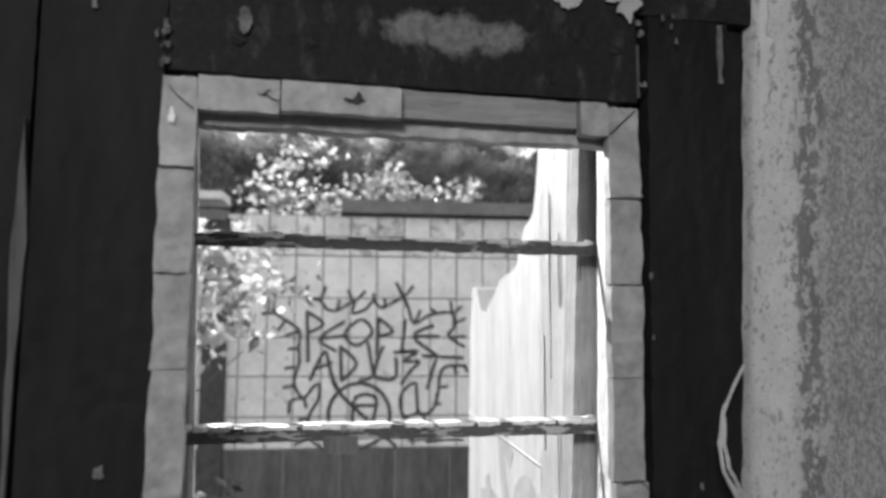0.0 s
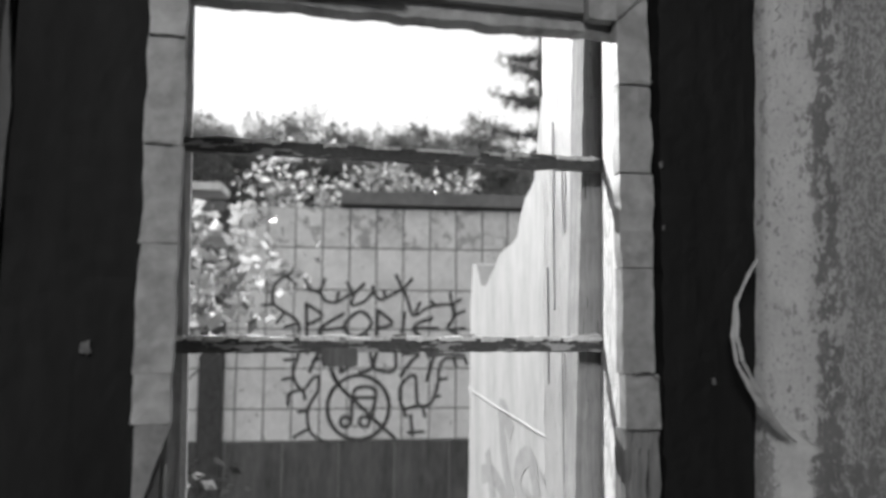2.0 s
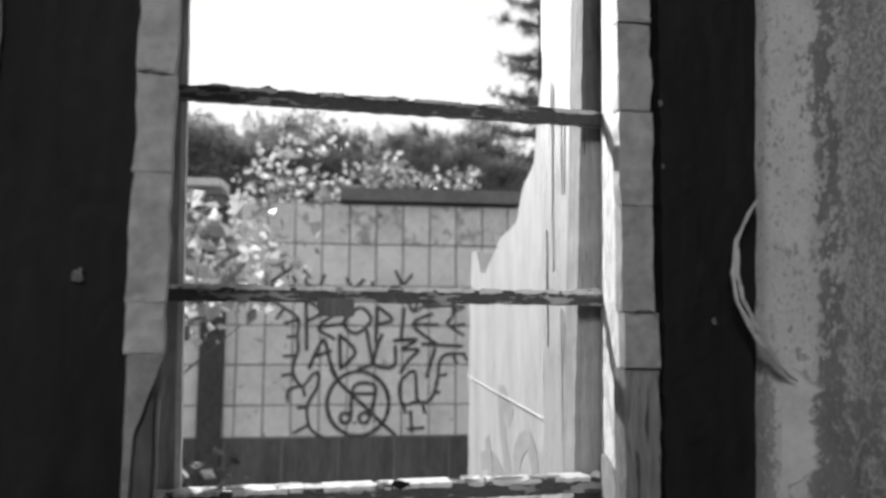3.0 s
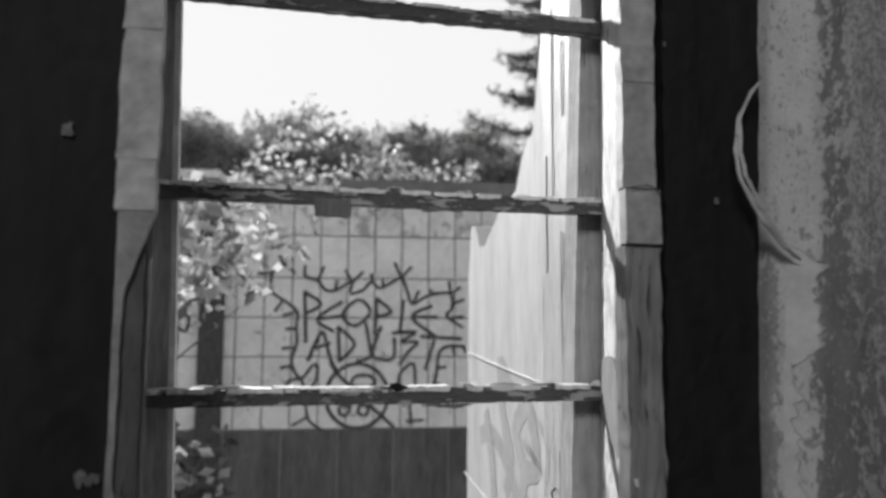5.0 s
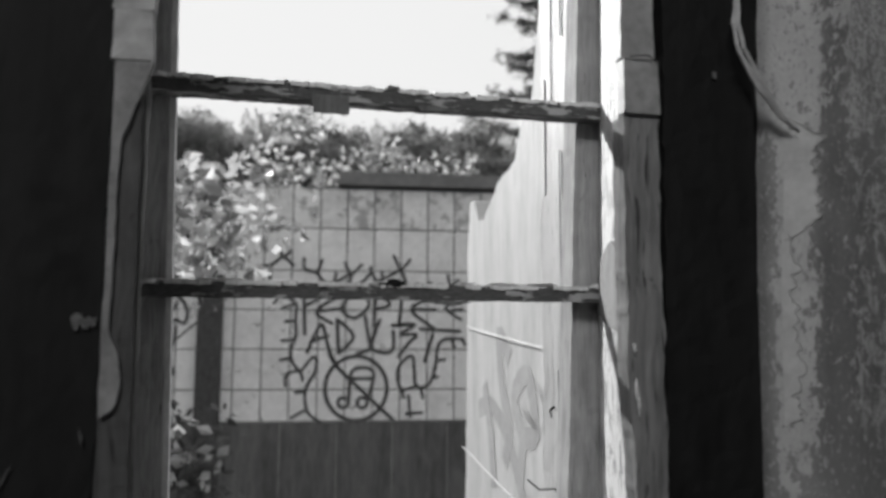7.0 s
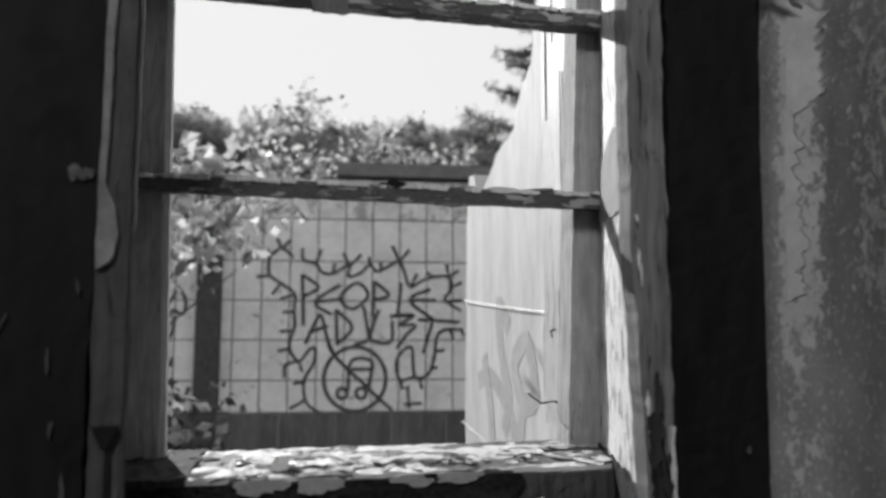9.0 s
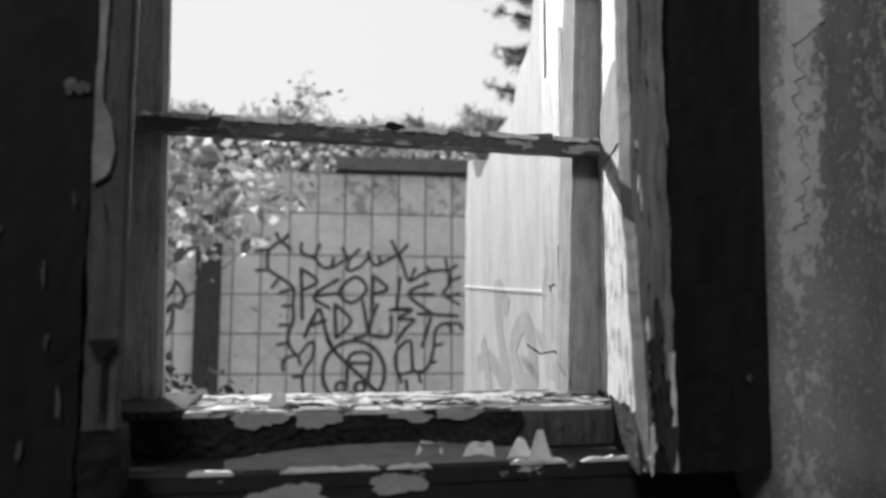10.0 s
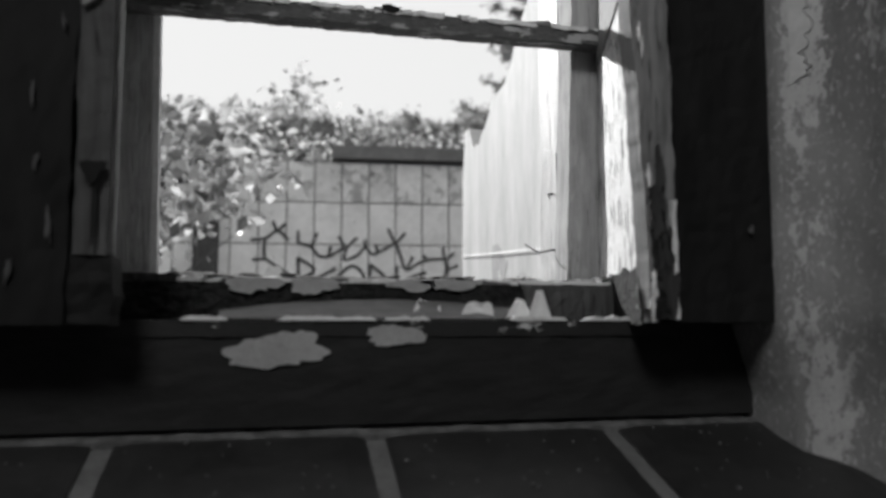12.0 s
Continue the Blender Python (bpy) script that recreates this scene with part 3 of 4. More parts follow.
    for cx, cz, rx, rz, s in ((0.1525, 1.108, 0.0075, 0.017, 1), (0.1475, 1.150, 0.0065, 0.012, 2), (0.1560, 1.084, 0.006, 0.019, 3), (0.1480, 1.132, 0.006, 0.010, 1.6), (0.150, 1.172, 0.0035, 0.014, 2.3), (0.150, 1.088, 0.004, 0.011, 0.7)):
        bm = bmesh.new()
        blob(bm, lambda a, b, c, cx=cx, cz=cz, s=s: (cx + a, y - 0.0012 * s - c, cz + b), rx, rz, s, 0.0010, rough=0.7, count=44)
        part("rotten_patch", bm, BURNT, t, "black rotten wood")
    bm = bmesh.new()

    def rotten(u, v, w):
        z = 1.062 + 0.098 * v
        lo = 0.1440 + 0.004 * n1(z, 81, 70) + 0.002 * n1(z, 82, 200) + 0.006 * v * v
        hi = 0.1600 + 0.002 * n1(z, 83, 60) - 0.012 * v ** 3
        return (lo + (hi - lo) * u, y - 0.0018 - 0.003 * noise.noise(Vector((u * 4, z * 90, 8))) * (1 - w) + 0.006 * w, z)

    solid(bm, 12, 40, rotten)
    part("rotten_core", bm, CHAR, t, "black rotten hollow in the wood")
    part("edge_splinter", ragged(0.1605, 0.1645, 1.062, 1.150, y - 0.001, 0.006, left=0.0015, right=0.0015, seed=47, nu=2), FLAKE, t, "pale splintered edge")
    # head pieces
    part("casing_strip", ragged(-0.2250, -0.1605, 1.848, 1.8765, y, 0.012, top=0.002, bottom=0.001, right=0.001, seed=50), CASING, t)
    part("casing_strip", ragged(-0.1590, -0.0590, 1.850, 1.8755, y - 0.004, 0.012, top=0.0004, bottom=0.0012, seed=51), CASING, t)
    part("bare_strip", ragged(-0.0575, 0.1035, 1.853, 1.8775, y + 0.006, 0.02, top=0.001, seed=52), WOOD_LONG, t, "bare weathered wood")
    part("casing_strip", ragged(0.1050, 0.1305, 1.846, 1.8765, y - 0.001, 0.012, top=0.001, bottom=0.0005, seed=53), CASING, t)
    part("head_rail", ragged(-0.236, 0.150, 1.8400, 1.862, FACE + 0.012, 0.02, bottom=0.0028, seed=57, freq=38, nu=90), CASING, t, "chipped cream head rail")
    part("head_lining", ragged(-0.285, 0.236, 1.863, 2.20, FACE + 0.032, 0.045, seed=58), DARK_WOOD, t, "dark head lining")
    crack_lines = ([(-0.247, 1.866), (-0.241, 1.858), (-0.2275, 1.8475)], [(0.158, 1.872), (0.149, 1.864), (0.1325, 1.848)], [(-0.2515, 1.7985), (-0.238, 1.7995), (-0.2265, 1.798)], [(0.136, 1.540), (0.152, 1.542), (0.161, 1.534)], [(-0.178, 1.870), (-0.170, 1.862), (-0.1615, 1.858)])
    for k, pts in enumerate(crack_lines):
        bm = bmesh.new()
        ribbon(bm, pts, 0.0007, lambda a, b, c: (a, FACE - 0.0052 - 0.0012 * c - (0.0042 if -0.159 < a < -0.059 or (1.49 < b < 1.545 and a > 0) else 0), b))
        part("crack", bm, BURNT, t, "dark crack in the paint")
    for cx, cz, rx, rz, s, mat in ((-0.100, 1.8615, 0.0075, 0.0028, 3, BURNT), (-0.0955, 1.8650, 0.0030, 0.0030, 4, BURNT), (-0.2440, 1.8400, 0.0030, 0.0060, 5, FLAKE), (-0.175, 1.868, 0.006, 0.004, 6, WOOD), (0.151, 1.792, 0.010, 0.0012, 8, WOOD), (-0.240, 1.716, 0.011, 0.0014, 9, WOOD)):
        bm = bmesh.new()
        blob(bm, lambda a, b, c: (cx + a, y - (0.0045 if -0.159 < cx < -0.059 else 0.0018) - 0.0002 * s - c, cz + b), rx, rz, s, 0.0005, rough=0.8, count=24)
        part("chip", bm, mat, t, "chip in the cream paint")
    for x, z0, z1, wd in ((0.2465, 1.905, 1.962, 0.0045), (0.1625, 1.885, 1.935, 0.0014)):
        part("worn_edge", ragged(x, x + wd, z0, z1, FACE - 0.0022, 0.003, left=wd * 0.4, right=wd * 0.4, seed=x * 99, nu=2, nv=24), SMUDGE, t, "worn pale edge")
    return t


casing()


# ---- the window: frame, bars, sill, no glass left ----
def bar_mesh(z, h, seed, x0=-0.268, x1=0.212, y=1.232, d=0.030, sag=0.0, tip=0.0):
    bm = bmesh.new()

    def fn(u, v, w):
        x = x0 + (x1 - x0) * u
        rough = 0.0011 * (n1(x, seed + v, 70) + 0.7 * n1(x, seed + 4 + v, 190))
        chip = -0.0035 * max(0.0, n1(x, seed + 9, 28) - 0.28) * (1 if v > 0.9 else 0)
        zz = z - h * (1 - v) + rough + chip * h * 40 + sag * (2 * u - 1) ** 2 + tip * u
        # moulded: narrower behind than in front
        return (x, y + d * w + 0.0015 * n1(x, seed + 2, 90), zz - (0.002 if (w and v > 0.5) else 0) + (0.003 if (w and v < 0.5) else 0))

    solid(bm, 150, 4, fn)
    return bm


def window():
    t = thing("window_1", (0, 1.24, 1.11), "old narrow wooden window with peeling bars and no glass", "window", kind="structure")
    # splayed linings inside
    def splay(name, xa, ya, xb, yb, z0, z1, mat, lab, seed, out):
        bm = bmesh.new()

        def fn(u, v, w):
            z = z0 + (z1 - z0) * v
            x, y = xa + (xb - xa + (0.018 * (z - 1.15) if out > 0 else 0)) * u, ya + (yb - ya) * u
            if out > 0:
                x += (1 - u) * flare(z)
            d = 0.0012 * noise.noise(Vector((u * 6, z * 60, seed)))
            return (x + d + out * w, y, z)

        solid(bm, 10, 120, fn)
        return part(name, bm, mat, t, lab)

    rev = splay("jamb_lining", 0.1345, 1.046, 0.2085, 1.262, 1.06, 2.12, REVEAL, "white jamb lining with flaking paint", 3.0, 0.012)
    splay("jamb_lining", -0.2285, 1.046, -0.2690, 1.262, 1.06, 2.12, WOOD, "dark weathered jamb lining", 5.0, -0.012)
    bm = bmesh.new()

    def foot(u, v, w):
        crest = 1.102 + 0.006 * n1(u, 164, 7) + 0.003 * n1(u, 165, 25) - 0.034 * max(0.0, 1 - u / 0.06)
        z = 1.058 + (crest - 1.058) * v
        k = -0.01 + 1.0 * u
        return (0.1302 + 0.0735 * k + (1 - u) * flare(z) + 0.002 * w + 0.0012 * noise.noise(Vector((u * 20, z * 150, 4))) * (1 - w), 1.0440 + 0.216 * k, z)

    solid(bm, 36, 10, foot)
    part("rotten_foot", bm, CHAR, rev, "black rotten foot of the lining")
    # cast shadow on the white lining, modelled as a thin grey patch
    bm = bmesh.new()

    def bare(u, v, w):
        lo = 1.318 + 0.020 * u + 0.004 * n1(u, 160, 9)
        hi = 1.402 + 0.004 * n1(u, 161, 9) - 0.020 * (2 * u - 1) ** 4 - 0.006 * u
        z = lo + (hi - lo) * v
        k = 0.05 + 0.93 * u + 0.03 * n1(z, 162, 60) * (1 if u in (0.0, 1.0) else 0)
        x = 0.1345 + (0.0740 + 0.018 * (z - 1.15)) * k
        off = 0.0024 if w == 0 else 0.0
        return (x - 0.95 * off, 1.046 + 0.216 * k + 0.30 * off, z)

    solid(bm, 16, 16, bare)
    part("bare_patch", bm, OLD_STRIP_AND_SHADOW, rev, "cast shadow laid on as a grey patch")
    # stiles
    part("stile", ragged(-0.2690, -0.2388, 1.09, 2.12, 1.262, 0.035, right=0.0006, seed=60, lean=-0.022), STILE, t, "dark weathered stile")
    # thin lit line at the opening's left edge, given as a pale bead
    part("outer_bead", ragged(-0.2386, -0.2332, 1.09, 2.12, 1.266, 0.012, right=0.0005, seed=61, nu=2, lean=-0.022), FLAKE, t, "thin bead, pale as if lit")
    part("stile", ragged(0.1720, 0.226, 1.09, 2.12, 1.264, 0.035, left=0.0006, seed=62, lean=0.034), STILE, t, "grey weathered stile")
    part("head", ragged(-0.285, 0.236, 1.985, 2.12, 1.262, 0.035, bottom=0.001, seed=63), WOOD_LONG, t)
    # white outer lining in the sun
    bm = bmesh.new()

    def fn(u, v, w):
        z = 1.10 + 1.01 * v
        y = 1.30 + 0.142 * u + u * (0.010 * n1(z, 71, 9) + 0.005 * n1(z, 72, 40))
        return (0.2130 + 0.012 * w - 0.002 * u + 0.0010 * n1(y, 70, 160), y, z)

    solid(bm, 14, 110, fn)
    part("outer_lining", bm, LINING, t, "bright white outer lining board with vertical cracks")
    for k, (y, z0, z1) in enumerate(((1.372, 1.28, 1.55), (1.40, 1.60, 1.86), (1.365, 1.70, 1.80), (1.385, 1.13, 1.27), (1.425, 1.50, 1.66))):
        bm = bmesh.new()
        box(bm, 0.2100, 0.2114, y, y + 0.0008, z0, z1)
        part("crack", bm, WOOD, t, "dark crack along the grain")
    bm = bmesh.new()
    tube(bm, ((0.213, 1.405, 1.222), (0.203, 1.395, 1.219), (0.199, 1.38, 1.212)), (0.0014, 0.0014, 0.001), 6)
    part("nail", bm, BLACK, t, "bent rusty nail")
    # bars
    b1 = part("glazing_bar", bar_mesh(1.7705, 0.0140, 81, d=0.022), BAR, t, "dark bar with peeling white paint")
    b2 = part("glazing_bar", bar_mesh(1.5660, 0.0150, 82, d=0.034), BAR, t, "bar with thick flaking white paint")
    b3 = part("glazing_bar", bar_mesh(1.3650, 0.0155, 83, d=0.030), BAR, t, "bar with chipped white paint")
    rng = random.Random(4)
    for bar, z in ((b1, 1.7712), (b2, 1.5668), (b3, 1.3658)):
        for k in range(15):
            x = rng.uniform(-0.24, 0.19)
            tilt = rng.uniform(-0.25, 0.35)
            bm = bmesh.new()
            blob(bm, lambda a, b, c, x=x, z=z, tilt=tilt: (x + a, 1.240 + b, z + 0.0003 + c + tilt * b * 0.4), rng.uniform(0.006, 0.022), rng.uniform(0.004, 0.009), rng.uniform(0, 50), 0.0006, curl=rng.uniform(0, 0.003), count=14, rough=0.8)
            part("paint_curl", bm, FLAKE, bar, "curled flake of white paint")
    # white paint left on the bar tops, doubling as their sunlit brightness
    for bar, z, d, gap in ((b1, 1.7705, 0.022, 0.030), (b2, 1.5660, 0.034, 0.008), (b3, 1.3650, 0.030, 0.014)):
        x = -0.262 + (0.06 if bar is b1 else 0.0)
        k = 0
        while x < 0.195:
            ln = rng.uniform(0.010, 0.055)
            bm = bmesh.new()
            top = rng.uniform(0.0006, 0.0022)

            def cap(u, v, w, x=x, ln=ln, k=k, z=z, d=d, top=top):
                xx = x + ln * u
                e = 0.0035 * n1(xx, k + 3.3, 160) + 0.0015 * n1(xx, k + 4.4, 420)
                return (xx + (0.007 * n1(v * 3, k, 1) if u in (0.0, 1.0) else 0), 1.2300 + (d * 0.9) * v + (e if v < 0.1 else 0), z + (top + 0.0008 * n1(xx, k, 120) if w == 0 else -0.0016 - (0.0010 if v < 0.1 else 0) - 0.0030 * max(0, n1(xx, k + 7, 90))))

            solid(bm, 14, 4, cap)
            part("paint_cap", bm, FLAKE, bar, "thick white paint on top of the bar, whitened as if sunlit")
            x += ln + rng.uniform(0.001, gap * 1.6)
            k += 1
    for bar, x, z, s in ((b2, 0.02, 1.549, 2), (b3, 0.03, 1.3475, 3), (b3, -0.022, 1.3665, 4)):
        bm = bmesh.new()
        blob(bm, lambda a, b, c, x=x, z=z: (x + a, 1.2302 - c, z + b), 0.012 if s == 4 else 0.02, 0.0065 if s == 1 else 0.0028, s, 0.001, count=20, rough=0.8)
        part("paint_tatter", bm, BLACK if s == 4 else DARK_WOOD, bar, "hanging tatter of paint")
    part("paint_tatter", ragged(-0.108, -0.071, 1.537, 1.556, 1.2295, 0.0015, left=0.003, right=0.0015, bottom=0.002, seed=91, freq=120), DARK_WOOD, b2, "hanging tatter of paint")
    # splinter standing up on the lowest bar
    bm = bmesh.new()
    tube(bm, ((-0.205, 1.24, 1.364), (-0.199, 1.24, 1.368), (-0.194, 1.24, 1.377)), (0.003, 0.0022, 0.0004), 5)
    part("splinter", bm, DARK_WOOD, b3)
    # small fillets of putty where the bars meet the jamb
    for bar, z in ((b1, 1.772), (b2, 1.567), (b3, 1.366)):
        bm = bmesh.new()
        bmesh.ops.create_icosphere(bm, subdivisions=2, radius=0.008, matrix=Matrix.LocRotScale((0.2005, 1.243, z - 0.002), None, (1.0, 1.2, 0.8)))
        for v in bm.verts:
            v.co += 0.0012 * Vector((noise.noise(v.co * 200), noise.noise(v.co * 210 + Vector((3, 0, 0))), noise.noise(v.co * 190)))
        part("putty", bm, FLAKE, bar, "lump of white putty", smooth=True)
    return t


window()


# ---- sill ----
def sill():
    t = thing("window_sill", (0, 1.2, 1.06), "weathered window sill thick with flaking white paint", "sill", kind="structure")
    bm = bmesh.new()

    def top(u, v, w):
        x = -0.276 + 0.482 * u
        y = 1.168 + 0.135 * v
        z = 1.0972 + 0.002 * v
        d = 0.0016 * noise.noise(Vector((x * 55, y * 90, 1))) + 0.0012 * noise.noise(Vector((x * 130, y * 200, 5)))
        nose = 0.003 * n1(x, 91, 60) * (1 - v)
        return (x, y + nose, z + d if w == 0 else 1.060)

    solid(bm, 140, 24, top)
    part("sill_board", bm, SILL, t)
    bm = bmesh.new()

    def front(u, v, w):
        x = -0.275 + 0.466 * u
        z = 1.0625 + 0.0305 * v
        return (x, 1.1640 + 0.002 * n1(x, 93, 30) + (0.0012 + 0.0030 * max(0.0, -x * 4)) * noise.noise(Vector((x * 110, 3, z * 190))) + 0.008 * w, z)

    solid(bm, 180, 14, front)
    part("sill_face", bm, CHAR, t, "blackened sill face")
    # the sill face catches light at this end; shown by a lighter piece
    part("bare_end", ragged(0.085, 0.190, 1.0630, 1.0935, 1.1590, 0.004, left=0.010, top=0.001, seed=98, freq=90, rough=0.001), SCORCHED, t, "end of the sill face, greyed as if lit")
    bm = bmesh.new()

    def lower(u, v, w):
        x = -0.285 + 0.482 * u
        y = 1.0885 + 0.08 * v
        return (x, y + (0.0015 * n1(x, 95, 70) if v < 0.01 else 0), 1.0615 + 0.0008 * noise.noise(Vector((x * 90, y * 120, 2))) - 0.012 * w)

    solid(bm, 120, 8, lower)
    part("ledge", bm, peeling_ledge, t, "worn black ledge with sunlit strips added along its edge")
    # long curled strip of paint leaning in the ledge
    bm = bmesh.new()

    def curlstrip(u, v, w):
        x = -0.165 + 0.262 * u
        hgt = 0.0145 * math.sin(math.pi * min(1, u * 0.93 + 0.07)) ** 0.6 + 0.001 * n1(x, 97, 60)
        return (x, 1.096 + 0.010 * v + 0.004 * math.sin(3 * v) + 0.0007 * w, 1.0628 + hgt * v)

    solid(bm, 60, 6, curlstrip)
    part("paint_strip", bm, OLD_STRIP_AND_SHADOW, t, "long curled strip of grey paint")
    # sunlit stretches of the ledge nose, put in as thin white strips
    for xa, xb, sd in ((-0.190, -0.157, 5), (-0.125, -0.050, 7), (-0.045, -0.010, 8), (0.052, 0.100, 10), (0.112, 0.190, 9)):
        bm = bmesh.new()

        def lit(u, v, w):
            x = xa + (xb - xa) * u
            return (x, 1.0862 + 0.0050 * v + 0.0012 * n1(x, sd, 120) * (1 - v), 1.0612 + (0.0030 + 0.0014 * n1(x, sd + 3, 160) + 0.0010 * n1(x, sd + 4, 420)) * min(1.0, 12 * u, 12 * (1 - u)) * (1 - w))

        solid(bm, 40, 3, lit)
        part("pale_edge", bm, FLAKE, t, "sunlit stretch of the ledge edge, made as a white strip")
    for cx, rx, rz, s in ((-0.142, 0.022, 0.010, 1), (-0.095, 0.019, 0.009, 2.3), (0.022, 0.025, 0.006, 3), (-0.01, 0.02, 0.006, 4)):
        bm = bmesh.new()
        blob(bm, lambda a, b, c, cx=cx: (cx + a, 1.1615 - c, 1.0935 + min(b, 0.003)), rx, rz, s, 0.0009, rough=0.5, count=30)
        part("paint_tongue", bm, PATCH, t, "tongue of hanging paint")
    rng = random.Random(31)
    for k in range(10):
        z = 1.066 + 0.26 * rng.random() ** 1.5
        x = 0.1338 + flare(z) + rng.uniform(-0.0015, 0.0025)
        bm = bmesh.new()
        blob(bm, lambda a, b, c: (x + a, 1.0300 - 0.00025 * k - c, z + b), rng.uniform(0.0008, 0.0020), rng.uniform(0.002, 0.009), k * 2.3, 0.0005, curl=0.0006, rough=0.7, count=16)
        part("edge_flake", bm, FLAKE, t, "ragged flake of white paint")
    # dark uneven slab over the left end of the sill
    bm = bmesh.new()
    solid(bm, 30, 14, lambda u, v, w: (-0.276 + (0.072 + 0.010 * n1(v, 151, 5)) * u, 1.164 + 0.139 * v, 1.0972 + 0.002 * v + (0.0020 + 0.0022 * noise.noise(Vector((u * 9, v * 9, 2))) if w == 0 else -0.004)))
    part("burnt_end", bm, BURNT, t, "dark end of the sill")
    return t


peeling_ledge = peeling("worn_black_ledge", 0.018, 0.5, 45, 0.36, (0.5, 1, 1))
sill()


def loose_flakes():
    rng = random.Random(9)
    base = None
    for k in range(44):
        x, y = rng.uniform(-0.20, 0.19), rng.uniform(1.168, 1.255)
        z = 1.0972 + 0.002 * (y - 1.168) / 0.135 + 0.0010
        rx, ry = rng.uniform(0.004, 0.016), rng.uniform(0.004, 0.010)
        ang, tilt = rng.uniform(0, 3.1), rng.uniform(-0.15, 0.3)
        bm = bmesh.new()
        ca, sa = math.cos(ang), math.sin(ang)
        blob(bm, lambda a, b, c: (ca * a - sa * b, sa * a + ca * b, c + tilt * a * 0.3), rx, ry, k * 1.37, 0.0007, curl=rng.uniform(0.0005, 0.003), count=12, rough=0.9)
        ob = part("paint_flake", bm, BURNT if k % 5 == 0 else FLAKE if k % 4 else PATCH)
        ob.location = (x, y, z)
        tagged(ob, "loose scorched dark flake lying on the sill" if k % 5 == 0 else "loose curled flake of old white paint on the sill" if k % 4 else "loose grey paint flake lying on the sill", "flake", "flakes on the sill")
    # larger flakes standing up
    for x, y, z, w, h, s in ((-0.128, 1.19, 1.0985, 0.013, 0.011, 1), (0.0640, 1.098, 1.0625, 0.020, 0.016, 2), (0.0790, 1.093, 1.0625, 0.017, 0.023, 3), (0.030, 1.100, 1.064, 0.022, 0.012, 4), (-0.01, 1.102, 1.066, 0.018, 0.011, 5)):
        bm = bmesh.new()

        def fn(u, v, w2):
            wid = w * (1 - 0.75 * v if s in (2, 3) else 1 - 0.3 * v * v)
            return ((u - 0.5) * wid * 1.2 + 0.15 * w * v, 0.006 * v + 0.002 * math.sin(3 * u) + 0.0007 * w2, h * v + 0.002 * n1(u, s, 4) * v)

        solid(bm, 8, 8, fn)
        ob = part("paint_flake", bm, FLAKE)
        ob.location = (x, y, z)
        tagged(ob, "large upright curl of peeled white paint", "flake", "flakes on the sill")


loose_flakes()


# ---- sloping tiled ledge below ----
def tiled_ledge():
    t = thing("tiled_ledge", (0, 1.0, 0.95), "sloping ledge of dark glazed tiles with grey joints", "ledge", kind="structure")
    slope = math.tan(radians(19))

    def surf(y):
        return 0.986 - (1.108 - y) * slope

    bm = bmesh.new()
    solid(bm, 60, 20, lambda u, v, w: (-2.2 + 2.53 * u, 0.70 + 0.41 * v, (surf(0.70 + 0.41 * v) - 0.0025) if w == 0 else 0.6))
    part("mortar_bed", bm, SILL_JOINT, t, "grey mortar")
    bm = bmesh.new()
    solid(bm, 200, 2, lambda u, v, w: (-2.2 + 2.49 * u, 1.0825 + 0.008 * v + 0.0015 * n1(u, 170, 150), surf(1.0825) + 0.0022 + 0.0030 * v + 0.0012 * n1(u, 171, 260) - 0.006 * w))
    part("mortar_fillet", bm, SMUDGE, t, "grey mortar line")
    pitch = 0.1835
    for k in range(-10, 3):
        x0, x1 = -0.0445 + pitch * k, -0.0445 + pitch * (k + 1) - 0.0145
        if x1 < -2.2:
            continue
        x1 = min(x1, 0.30)
        for y0, y1 in ((0.905, 1.098), (0.70, 0.893)):
            bm = bmesh.new()

            def fn(u, v, w, x0=x0, x1=x1, y0=y0, y1=y1, k=k):
                e = 0.0022 if min(u, v, 1 - u, 1 - v) < 0.01 else 0.0
                y = y0 + (y1 - y0) * v
                x = x0 + (x1 - x0) * u + (0.0008 * n1(y, k, 60) if u in (0.0, 1.0) else 0)
                return (x, y, surf(y) + 0.002 - e - 0.01 * w + 0.0004 * noise.noise(Vector((x * 30, y * 30, k))))

            solid(bm, 10, 10, fn)
            part("tile", bm, QUARRY, t)
    part("front_wall", ragged(-2.2, 0.33, 0.0, 0.86, 0.70, 0.1, seed=120), ROOM, t, "dingy plaster under the ledge")
    return t


tiled_ledge()


